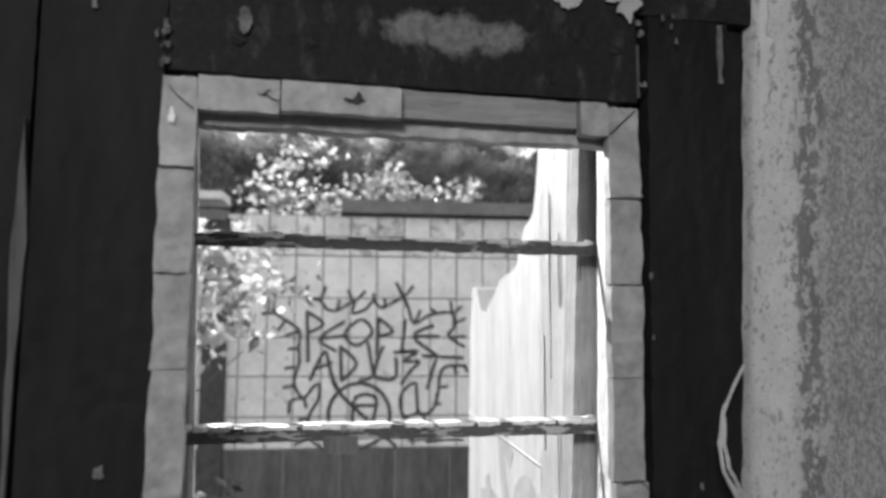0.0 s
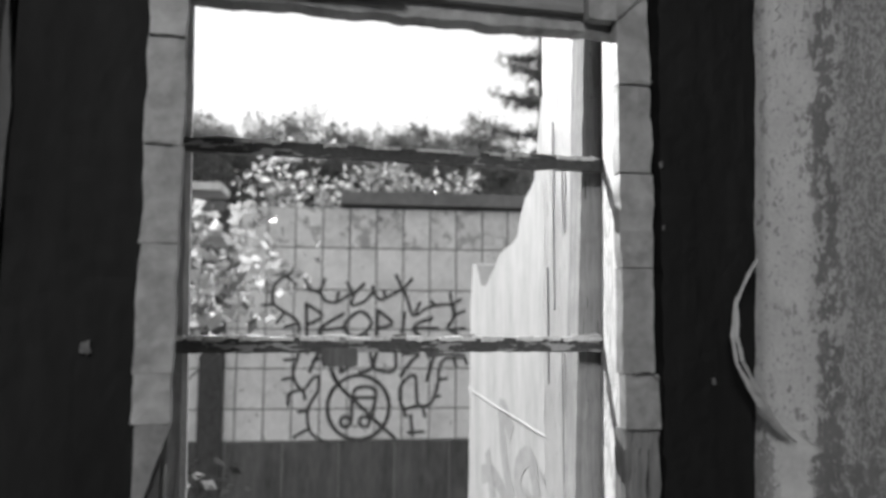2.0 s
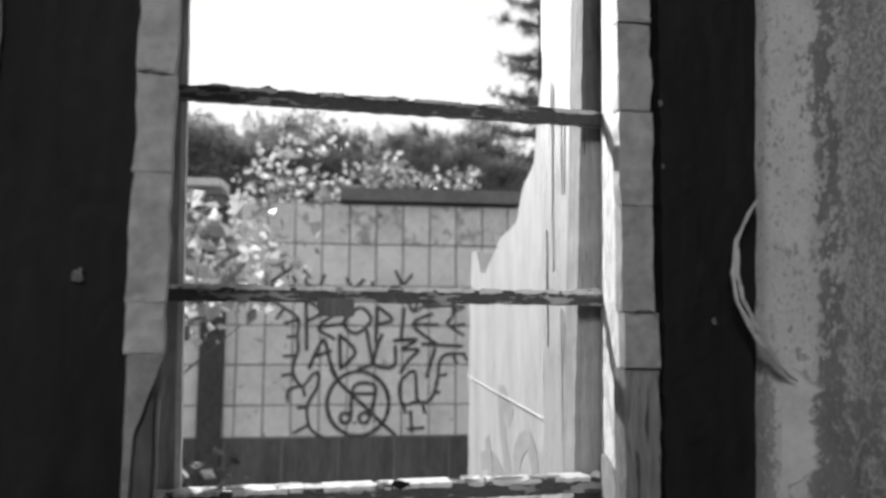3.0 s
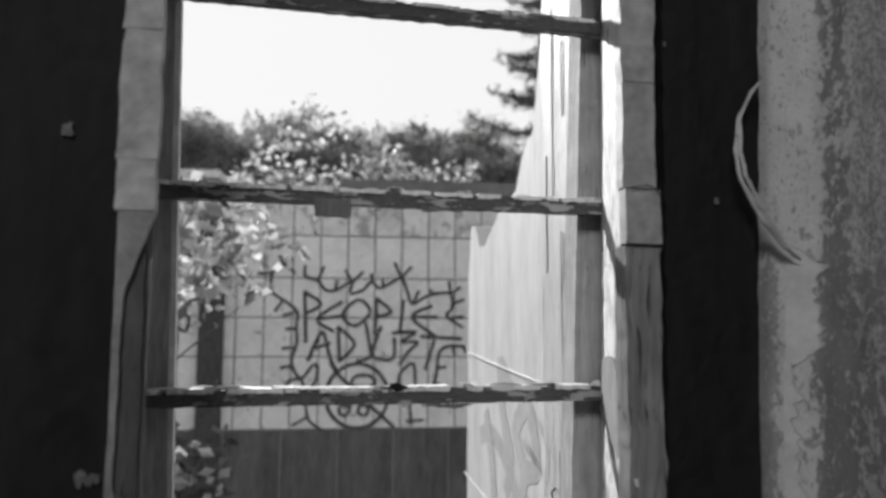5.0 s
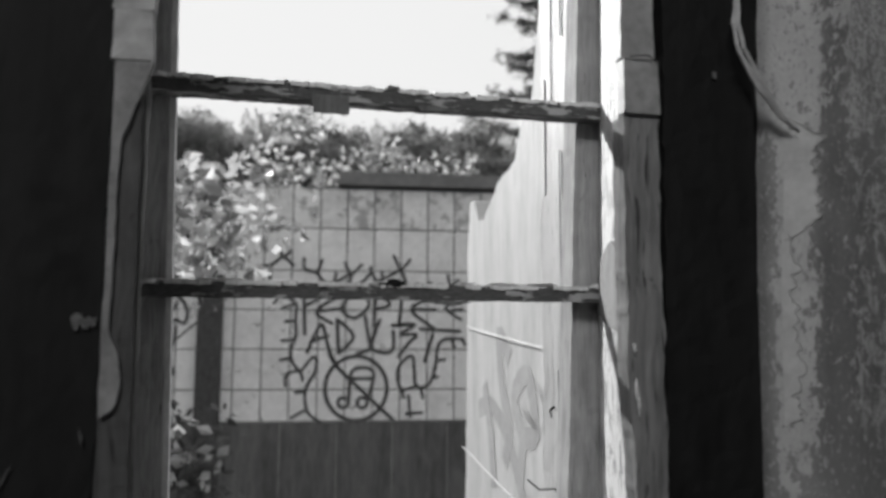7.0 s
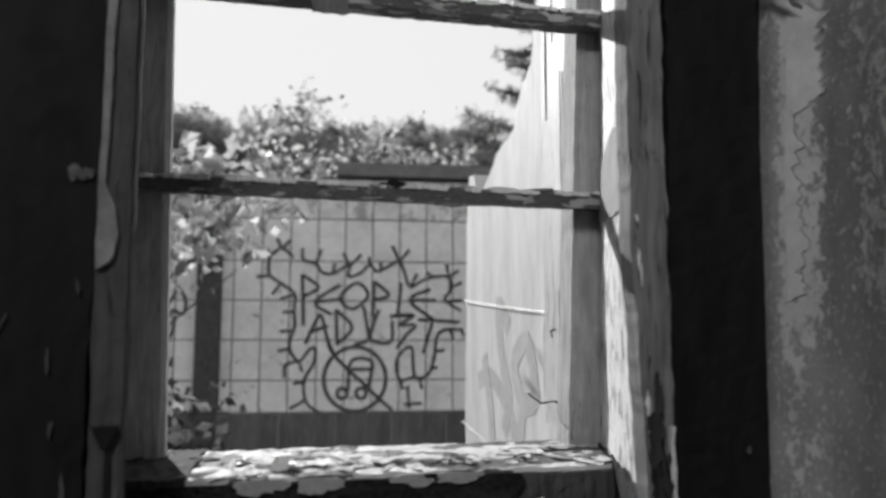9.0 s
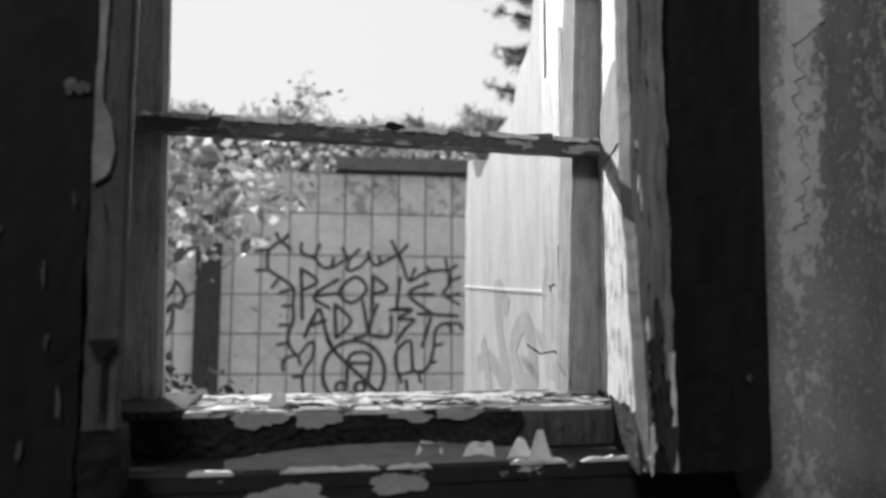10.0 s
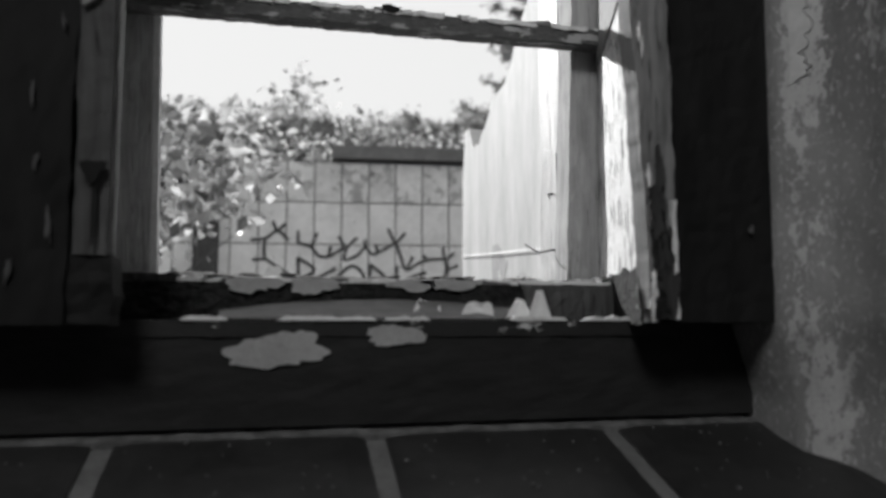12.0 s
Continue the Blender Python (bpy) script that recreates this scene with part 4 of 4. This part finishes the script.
def cable_strip():
    """A loop of peeled skin hanging out from the plaster corner: two strands that part and join again."""
    t = thing("peeled_strip", (0.262, 1.032, 1.640), "curved strip of plaster peeling away from the wall corner", "peeling strip")
    c = ((0.262, 1.032, 1.640), (0.243, 1.018, 1.625), (0.228, 1.015, 1.600), (0.2225, 1.013, 1.572), (0.225, 1.012, 1.550), (0.237, 1.012, 1.527), (0.249, 1.012, 1.510), (0.264, 1.013, 1.494), (0.284, 1.012, 1.480), (0.302, 1.012, 1.470))

    def along(u):
        k = u * (len(c) - 1)
        i = min(int(k), len(c) - 2)
        p, q = Vector(c[i]), Vector(c[i + 1])
        return p.lerp(q, k - i), Vector((-(q - p).z, 0, (q - p).x)).normalized()

    for side, a, b, fat, sd in ((0.0, 0.0, 0.86, 0.0026, 131), (1.0, 0.20, 0.84, 0.0024, 135), (0.5, 0.46, 0.80, 0.0022, 139)):
        bm = bmesh.new()

        def fn(u, v, w):
            s = a + (b - a) * u
            p, o = along(s)
            gap = side * (0.0072 * math.sin(math.pi * min(1.0, u * 1.02)) ** 0.6 + 0.001 * n1(s, sd + 2, 12))
            wid = fat * (0.55 + 0.5 * math.sin(math.pi * min(s * 1.05, 1)) + 0.25 * s) * (1.0 if u < 0.9 else max(0.15, (1 - u) * 10)) + 0.0012 * n1(s, sd, 18) + 0.0012 * n1(s, sd + 1, 60) + 0.0008 * n1(s, sd + 5, 150)
            q = p + o * (gap + wid * (v - 0.5))
            return (q.x, q.y + 0.0016 * w + 0.0012 * math.sin(6 * v) + 0.002 * abs(side), q.z)

        solid(bm, 90, 4, fn)
        part("strand", bm, LIME, t, smooth=False)


cable_strip()


def ledge_crumbs():
    """Dust and crumbs of plaster lying on the tiles."""
    rng = random.Random(88)
    bm = bmesh.new()
    for k in range(150):
        x, y = rng.uniform(-0.36, 0.29), rng.uniform(0.96, 1.085)
        r = rng.uniform(0.0005, 0.0012) if k % 9 else rng.uniform(0.0014, 0.0024)
        z = 0.986 - (1.108 - y) * math.tan(radians(19)) + 0.0021
        ret = bmesh.ops.create_icosphere(bm, subdivisions=1, radius=r, matrix=Matrix.Translation((x, y, z + r * 0.5)))
        for q in ret["verts"]:
            q.co += Vector((rng.uniform(-1, 1), rng.uniform(-1, 1), rng.uniform(-0.6, 0.2))) * r * 0.4
    tagged(part("crumbs", bm, SMUDGE), "grey plaster crumbs scattered on the dark tiles", "debris", kind="stuff")


ledge_crumbs()


# ---- outside ----
def ground():
    bm = bmesh.new()
    n = 90

    def fn(u, v, w):
        x, y = -300 + 600 * u, -300 + 900 * v
        return (x, y, -0.9 + (0.05 * noise.noise(Vector((x * 0.4, y * 0.4, 0))) if abs(y) < 40 else 0) - 0.4 * w)

    solid(bm, n, n, fn)
    tagged(part("ground", bm, EARTH), "rough overgrown ground outside", "ground", kind="structure")


ground()


def yard_panel():
    """A broken white wall end that catches the sun."""
    t = thing("broken_wall", (0.7, 2.4, -0.9), "broken limewashed wall with a jagged top, in sunlight", "wall", kind="structure")
    bm = bmesh.new()

    def plane_x(y, z):
        return 0.59 + 0.0003 * noise.noise(Vector((y * 3, z * 3, 3)))

    steps = ((1.50, 2.60), (2.50, 2.25), (2.56, 2.02), (2.68, 1.96), (2.74, 1.86), (2.82, 1.845), (2.93, 1.825), (3.02, 1.77), (3.12, 1.72), (3.20, 1.735), (3.24, 1.81), (3.31, 1.825), (3.36, 1.62))

    def top_at(y):
        for (a, za), (b, zb) in zip(steps, steps[1:]):
            if y <= b:
                return za + (zb - za) * (y - a) / (b - a)
        return steps[-1][1]

    def fn(u, v, w):
        y = 1.50 + 1.86 * u
        zt = top_at(y) + 0.012 * n1(y, 141, 30)
        z = -0.9 + (zt + 0.9) * v
        edge = (0.018 * n1(z, 143, 6) + (0.03 * max(0.0, 1.45 - z))) * max(0.0, u - 0.85) / 0.15
        return (plane_x(y, z) + 0.12 * w, y + edge, z)

    solid(bm, 110, 60, fn)
    part("wall_body", bm, PANEL, t)
    for (y0, z0), (y1, z1) in (((3.36, 1.325), (2.40, 1.262)), ((3.40, 0.85), (2.40, 0.77))):
        bm = bmesh.new()
        tube(bm, ((0.582, y0, z0), (0.581, (y0 + y1) / 2, (z0 + z1) / 2 - 0.002), (0.582, y1, z1)), (0.0022, 0.0022, 0.0022), 6)
        part("wire", bm, FLAKE, t, "thin pale wire along the wall")
    # broad grey strokes, slightly darker than the wall
    faint = [[(2.55, 0.62), (2.68, 0.82), (2.84, 0.98), (3.02, 1.05), (3.18, 1.02)], [(2.80, 1.22), (2.92, 1.30), (2.88, 1.12), (2.80, 1.0), (2.86, 0.88)], [(2.66, 0.98), (2.75, 1.10), (2.62, 1.18), (2.55, 1.02), (2.66, 0.98), (2.70, 0.84)], [(2.98, 0.78), (3.02, 0.95), (3.10, 1.12)]]
    for k, pts in enumerate(faint):
        bm = bmesh.new()
        ribbon(bm, pts, 0.068, lambda a, b, c: (plane_x(a, b) - 0.0005 - 0.0003 * k - 0.0002 * c, a, b))
        part("faint_stroke", bm, FAINT, t, "faint soft grey stroke")
    return t


FAINT = two_scale("faint_grey_stroke", 0.25, 0.37, 6, 40, rough=0.8)
yard_panel()


def twig():
    bm = bmesh.new()
    tube(bm, ((0.150, 1.33, 1.148), (0.162, 1.32, 1.138), (0.176, 1.31, 1.141), (0.186, 1.295, 1.122), (0.192, 1.285, 1.099)), (0.0010, 0.0012, 0.0013, 0.0012, 0.0012), 6)
    tagged(part("twig", bm, BARK), "thin crooked twig standing on the sill", "twig")


twig()

# ---- tiled garden wall with lettering ----
YAW = radians(5.5)
ORIGIN, ALONG, OUT = Vector((0.6, 8.9, 0)), Vector((math.cos(YAW), -math.sin(YAW), 0)), Vector((-math.sin(YAW), -math.cos(YAW), 0))


def on_wall(u, z, off=0.0):
    return ORIGIN + ALONG * u + OUT * off + Vector((0, 0, z))


def wall_box(bm, u0, u1, z0, z1, o0, o1, bevel=0.0):
    def fn(u, v, w):
        e = bevel if w == 0 else 0.0
        return on_wall(u0 + e + (u1 - u0 - 2 * e) * u, z0 + e + (z1 - z0 - 2 * e) * v, o0 if w == 0 else o1)

    solid(bm, 1, 1, fn)


def garden_wall():
    t = thing("garden_wall", on_wall(0, -0.9), "pale tiled wall with a dark plinth, sprayed with lettering", "wall", kind="structure")
    bm = bmesh.new()
    wall_box(bm, -9.0, 7.0, -0.95, 2.905, -0.004, -0.25)
    part("wall_body", bm, GROUT, t)
    bm = bmesh.new()
    wall_box(bm, -9.0, 7.0, -0.95, 0.262, 0.03, -0.02, 0.004)
    part("plinth", bm, DADO, t, "dark painted plinth")
    for k in range(9):
        bm = bmesh.new()
        u = -2.6 + 0.62 * k
        wall_box(bm, u, u + 0.012, -0.95, 0.25, 0.033, 0.02)
        part("plinth_joint", bm, GROUT, t)
    bm = bmesh.new()
    wall_box(bm, -0.155, 7.0, 2.925, 3.095, 0.10, -0.30, 0.01)
    part("coping", bm, COPING, t, "dark weathered coping slab")
    bm = bmesh.new()
    wall_box(bm, -9.0, -1.45, 3.03, 3.13, 0.22, -0.30, 0.006)
    part("coping", bm, TILE, t, "pale roof edge board")
    bm = bmesh.new()
    wall_box(bm, -9.0, -1.42, 2.80, 2.93, 0.16, -0.30, 0.006)
    part("coping", bm, COPING, t, "dark beam")
    # dark upright strip between the two lengths of wall
    bm = bmesh.new()
    wall_box(bm, -1.655, -1.385, -0.9, 2.85, 0.12, 0.0, 0.01)
    part("post", bm, SCORCHED, t, "dark upright strip on the wall")
    cols, rows = 0.3085, (0.268, 0.619, 1.066, 1.506, 1.954, 2.436, 2.905)
    rng = random.Random(3)
    for i in range(-12, 8):
        u0 = -0.342 + cols * i
        for j in range(len(rows) - 1):
            bm = bmesh.new()
            o = 0.004 + rng.uniform(-0.0015, 0.002)
            wall_box(bm, u0 + 0.008, u0 + cols - 0.008, rows[j] + 0.008, rows[j + 1] - 0.008, o, -0.006, 0.003)
            part("tile", bm, TILE_DIRTY if j == 5 else TILE, t)
    # lettering: each stroke list is in steps of a tenth of a letter row
    def spray(name, lists, label="", closed=(), width=0.041):
        bm = bmesh.new()
        for k, pts in enumerate(lists):
            ribbon(bm, pts, width / 0.0064, lambda a, b, c: on_wall(0.146 + 0.0064 * (a - 640), 1.222 - 0.00635 * (b - 600), 0.006 + 0.006 * c), k in closed)
        ob = part(name, bm, SPRAY, t, label)
        return ob

    spray("letter_p", [[(537, 508), (539, 550), (541, 600)], [(537, 510), (566, 531), (540, 548)]], "black sprayed letter P")
    spray("letter_e", [[(604, 527), (560, 558), (590, 580)], [(560, 558), (610, 552)]], "black sprayed letter E")
    spray("letter_o", [[(632, 523), (653, 545), (626, 570), (604, 550)]], "black sprayed letter O", closed=(0,))
    spray("letter_p", [[(663, 520), (663, 555), (661, 585)], [(663, 520), (690, 544), (664, 553)]], "black sprayed letter P")
    spray("letter_l", [[(712, 522), (706, 580)], [(692, 582), (734, 580)]], "black sprayed letter L")
    spray("letter_e", [[(764, 533), (727, 553), (770, 588)], [(727, 553), (774, 553)]], "black sprayed letter E")
    spray("letter_a", [[(545, 632), (556, 605), (570, 580), (578, 605), (586, 632), (602, 660)], [(550, 612), (584, 600)]], "black sprayed letter A")
    spray("letter_d", [[(597, 570), (600, 634)], [(597, 572), (626, 602), (600, 632)]], "black sprayed letter D")
    spray("letter_j", [[(645, 563), (652, 600), (654, 625), (630, 632)], ], "black sprayed letter J")
    spray("letter_u", [[(673, 570), (662, 600), (660, 625), (694, 628), (696, 590)]], "black sprayed letter U")
    spray("letter_s", [[(695, 582), (735, 580), (708, 598), (738, 598), (722, 615), (705, 640)]], "black sprayed letter S")
    spray("letter_t", [[(742, 588), (818, 592)], [(768, 594), (760, 620), (752, 648)]], "black sprayed letter T")
    spray("outline", [
        [(455, 478), (480, 476), (500, 462), (520, 478)], [(500, 462), (492, 445)], [(503, 462), (514, 448)],
        [(480, 478), (478, 495), (482, 512), (505, 528), (525, 545), (524, 575), (526, 600), (518, 625), (520, 645), (535, 662), (552, 642), (562, 640), (560, 665), (546, 690), (544, 715), (552, 738), (575, 752), (590, 757), (584, 775)]],
        "black sprayed outline", width=0.036)
    spray("spikes", [
        [(482, 512), (458, 514)], [(500, 526), (486, 545)], [(525, 545), (500, 552)], [(524, 575), (505, 576)], [(520, 608), (500, 610)],
        [(518, 640), (498, 644)], [(535, 662), (512, 668), (510, 690)], [(535, 662), (540, 680)], [(546, 698), (526, 700)], [(545, 730), (520, 744)]],
        "short black sprayed strokes", width=0.036)
    spray("outline", [
        [(537, 462), (538, 482), (560, 490), (572, 505), (590, 507), (612, 494), (620, 493), (618, 512), (640, 505), (655, 490), (668, 502), (690, 492), (708, 484), (718, 505), (728, 530), (755, 515), (795, 510), (800, 535), (790, 550), (800, 560), (820, 572)]],
        "black sprayed outline", width=0.036)
    spray("spikes", [
        [(560, 490), (570, 464)], [(590, 507), (594, 488)], [(620, 493), (608, 470)], [(620, 493), (640, 472)], [(655, 490), (654, 476)], [(676, 500), (674, 484)],
        [(708, 484), (695, 455)], [(708, 484), (726, 462)], [(728, 530), (740, 505)], [(770, 513), (758, 503)], [(797, 512), (794, 488)], [(800, 510), (815, 498)], [(800, 530), (822, 520)], [(796, 555), (822, 552)]],
        "short black sprayed strokes", width=0.036)
    spray("outline", [
        [(735, 690), (712, 695), (704, 672), (710, 650), (730, 636), (734, 660), (736, 685), (746, 692), (762, 684), (772, 655), (776, 620), (790, 606), (824, 606)],
        [(712, 695), (716, 712)], [(746, 692), (750, 712)], [(768, 675), (778, 673)], [(774, 645), (790, 642)], [(800, 606), (806, 622)], [(820, 606), (826, 618)],
        [(724, 705), (728, 745)], [(718, 738), (750, 736)]],
        "short black sprayed strokes", width=0.036)
    ring = [(632 + 54 * math.cos(a), 693 + 56 * math.sin(a)) for a in (2 * math.pi * k / 20 for k in range(20))]
    spray("ring", [ring], "black sprayed ring", closed=(0,), width=0.045)
    spray("music_note", [[(620, 715), (625, 662), (662, 664), (652, 715)], [(625, 676), (660, 676)]] + [[(cx + 9 * math.cos(a), cy + 9 * math.sin(a)) for a in (2 * math.pi * k / 10 for k in range(10))] for cx, cy in ((610, 718), (643, 718))], "black sprayed music note", closed=(2, 3))
    spray("slash", [[(584, 632), (598, 655), (640, 695), (675, 728), (698, 748)]], "black sprayed slash")
    spray("heart", [[(325, 532), (340, 556), (336, 580), (320, 574), (310, 586), (304, 572), (318, 552), (325, 532)], [(322, 585), (320, 610), (306, 636), (310, 660), (320, 668), (318, 655)]], "black sprayed heart with a tail", width=0.04)
    return t


garden_wall()


# ---- plants ----
def bush():
    rng = random.Random(21)
    t = thing("bush", (-0.75, 4.5, -0.9), "leafy bush with sunlit pale leaves beside the tiled wall", "bush")
    bm = bmesh.new()
    stems = []
    for k in range(9):
        a = rng.uniform(-0.4, 0.35)
        top = (-0.62 + a, 4.5 + rng.uniform(-0.25, 0.25), rng.uniform(1.5, 2.15))
        mid = (-1.05 + a * 0.4, 4.5 + rng.uniform(-0.1, 0.1), 1.0)
        stems.append((mid, top))
        tube(bm, ((-1.25 + a * 0.15, 4.5, -0.9), mid, top), (0.016, 0.011, 0.003), 6)
    part("stem", bm, BARK, t)
    places = []
    for k in range(650):
        z = rng.triangular(1.3, 2.25, 1.85)
        spread = 0.12 + 0.30 * max(0.0, 1 - abs(z - 1.85) / 0.5)
        x = -0.62 + rng.gauss(0, 1) * spread * 0.7 - 0.12 * (z < 1.6)
        places.append((min(x, 0.02), 4.5 + rng.gauss(0, 0.18), z))
    for k in range(14):
        f = k / 14
        places.append((-0.40 + 0.40 * f, 4.5 + rng.uniform(-0.05, 0.05), 1.98 - 0.2 * f + rng.gauss(0, 0.03)))
    leaves_object("crown", LEAF, t, places, 0.10, rng)
    t2 = thing("weed", (-0.55, 4.0, -0.9), "tall weed with bright narrow leaves", "weed")
    bm = bmesh.new()
    for k in range(5):
        tube(bm, ((-0.55, 4.0, -0.9), (-0.55 + rng.uniform(-0.1, 0.1), 4.0, 0.2), (-0.53 + rng.uniform(-0.15, 0.15), 4.0 + rng.uniform(-0.1, 0.1), 0.9)), (0.008, 0.006, 0.002), 5)
    part("stem", bm, BARK, t2)
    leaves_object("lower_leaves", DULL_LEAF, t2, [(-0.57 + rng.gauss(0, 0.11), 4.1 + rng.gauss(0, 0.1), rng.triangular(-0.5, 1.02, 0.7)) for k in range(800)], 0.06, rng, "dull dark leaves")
    leaves_object("leaves", LEAF, t2, [(-0.54 + rng.gauss(0, 0.075), 3.95 + rng.gauss(0, 0.05), rng.gauss(0.75, 0.07)) for k in range(34)], 0.085, rng)


bush()


def creeper():
    rng = random.Random(33)
    t = thing("creeper", on_wall(0, 2.9, -0.6), "sunlit creeper growing over the top of the wall", "creeper")
    places = []
    for cu, cz, r, cnt in ((-1.05, 3.15, 0.30, 90), (-0.75, 3.10, 0.25, 70), (-0.45, 3.2, 0.28, 90), (-0.25, 3.05, 0.22, 60), (-0.95, 3.6, 0.22, 40), (-0.5, 3.75, 0.3, 60), (0.15, 3.32, 0.20, 70), (0.36, 3.38, 0.24, 90), (0.62, 3.28, 0.18, 50), (0.85, 3.24, 0.15, 40), (1.2, 3.26, 0.22, 60), (1.4, 3.32, 0.15, 35), (-0.55, 3.98, 0.17, 26)):
        for k in range(cnt):
            places.append(on_wall(cu + rng.gauss(0, r * 0.6), max(2.85, cz + rng.gauss(0, r * 0.5)), -0.45 + rng.gauss(0, 0.12)))
    bm = bmesh.new()
    for cu in (-1.0, -0.5, 0.3, 1.2):
        tube(bm, (on_wall(cu, -0.9, -0.5), on_wall(cu + 0.05, 1.5, -0.5), on_wall(cu, 3.4, -0.45)), (0.03, 0.02, 0.006), 6)
    part("stem", bm, BARK, t)
    leaves_object("leaves", LEAF, t, places, 0.115, rng)


creeper()


def tree(x, y, h, seed, width):
    rng = random.Random(seed)
    t = thing("tree", (x, y, -0.9), "dense dark leafy tree behind the wall", "tree", "trees behind the wall")
    bm = bmesh.new()
    tube(bm, ((x, y, -0.9), (x + 0.1, y, h * 0.4), (x, y, h * 0.9)), (0.2, 0.14, 0.03), 8)
    limbs = []
    for k in range(9):
        a, zz = rng.uniform(0, 6.28), h * rng.uniform(0.35, 0.8)
        end = (x + math.cos(a) * width * rng.uniform(0.5, 0.9), y + math.sin(a) * width * 0.8, zz + rng.uniform(0.5, 1.6))
        tube(bm, ((x, y, zz), end), (0.06, 0.015), 5)
        limbs.append(end)
    part("trunk", bm, BARK, t)
    clumps = [(rng.gauss(0, width * 0.55), rng.gauss(0, width * 0.5), h * (rng.uniform(0.66, 0.97) if k % 6 else rng.uniform(0.3, 0.6))) for k in range(90)]
    places = []
    for cx, cy, cz in clumps:
        fade = 1.0 if cz < h * 0.8 else 0.6
        r = rng.uniform(0.35, 0.75) * fade
        for k in range(120):
            v = Vector((rng.gauss(0, 1), rng.gauss(0, 1), rng.gauss(0, 0.8))) * r * 0.55
            places.append((x + cx * fade + v.x, y + cy + v.y, cz + v.z))
    for k in range(26):
        cx, cy = rng.gauss(0, width * 0.6), rng.gauss(0, width * 0.4)
        foot = h * rng.uniform(0.80, 0.925)
        tall, tilt = rng.uniform(0.4, 1.1), rng.uniform(-0.25, 0.25)
        for m in range(38):
            f = rng.random()
            places.append((x + cx + tilt * f * tall + rng.gauss(0, 0.11 * (1.1 - f)), y + cy + rng.gauss(0, 0.1), foot + tall * f))
    leaves_object("crown", HAZED_TREE_LEAF, t, places, 0.115, rng)


rng_row = random.Random(5)
for k in range(24):
    tree(-9.0 + 0.95 * k + rng_row.uniform(-0.4, 0.4), 30 + rng_row.uniform(-1.5, 2.5), 9.4 + rng_row.uniform(-0.6, 0.7) + (0.7 if k in (9, 17, 18, 19) else 0), 60 + k, 1.7)

for k in range(14):
    tree(-7.5 + 1.35 * k + rng_row.uniform(-0.4, 0.4), 26.5 + rng_row.uniform(-0.8, 0.8), 7.7 + rng_row.uniform(-0.4, 0.5), 160 + k, 1.5)

for k in range(9):
    tree(-6.5 + 1.9 * k + rng_row.uniform(-0.4, 0.4), 34.5 + rng_row.uniform(-0.8, 0.8), 10.5 + rng_row.uniform(-0.5, 0.5), 260 + k, 1.8)


def pine():
    rng = random.Random(77)
    x, y = 10.5, 30.0
    t = thing("pine_tree", (x, y, -0.9), "tall pine with open drooping tiered branches", "tree")
    bm = bmesh.new()
    tube(bm, ((x, y, -0.9), (x, y, 9), (x, y, 17)), (0.22, 0.15, 0.03), 8)
    places = []
    for z, reach in ((8.6, 2.6), (9.8, 2.2), (11.25, 2.5), (12.5, 1.6), (13.15, 1.9), (14.6, 1.7), (15.6, 1.3), (16.4, 0.8)):
        for q in range(6):
            a = math.pi + rng.uniform(-0.25, 0.25) if q == 0 else q * 1.05 + rng.uniform(-0.3, 0.3)
            ln = reach * (1.0 if q == 0 else rng.uniform(0.35, 0.75))
            rise = rng.uniform(-0.05, 0.35)
            end = Vector((x + math.cos(a) * ln, y + math.sin(a) * ln, z + rise))
            mid = Vector((x, y, z)).lerp(end, 0.5) + Vector((0, 0, -0.12))
            tube(bm, ((x, y, z), tuple(mid), tuple(end)), (0.045, 0.025, 0.008), 5)
            for m in range(int(9 * ln)):
                f = rng.uniform(0.22, 1.0)
                c = Vector((x, y, z)).lerp(mid, f * 2) if f < 0.5 else mid.lerp(end, f * 2 - 1)
                tip = c + Vector((rng.gauss(0, 0.22), rng.gauss(0, 0.22), rng.gauss(-0.12, 0.19)))
                for w in range(34):
                    g = c.lerp(tip, rng.random())
                    places.append((g.x + rng.gauss(0, 0.085), g.y + rng.gauss(0, 0.085), g.z + rng.gauss(-0.02, 0.07)))
    part("trunk", bm, BARK, t)
    leaves_object("crown", NEEDLE, t, places, 0.105, rng)


pine()
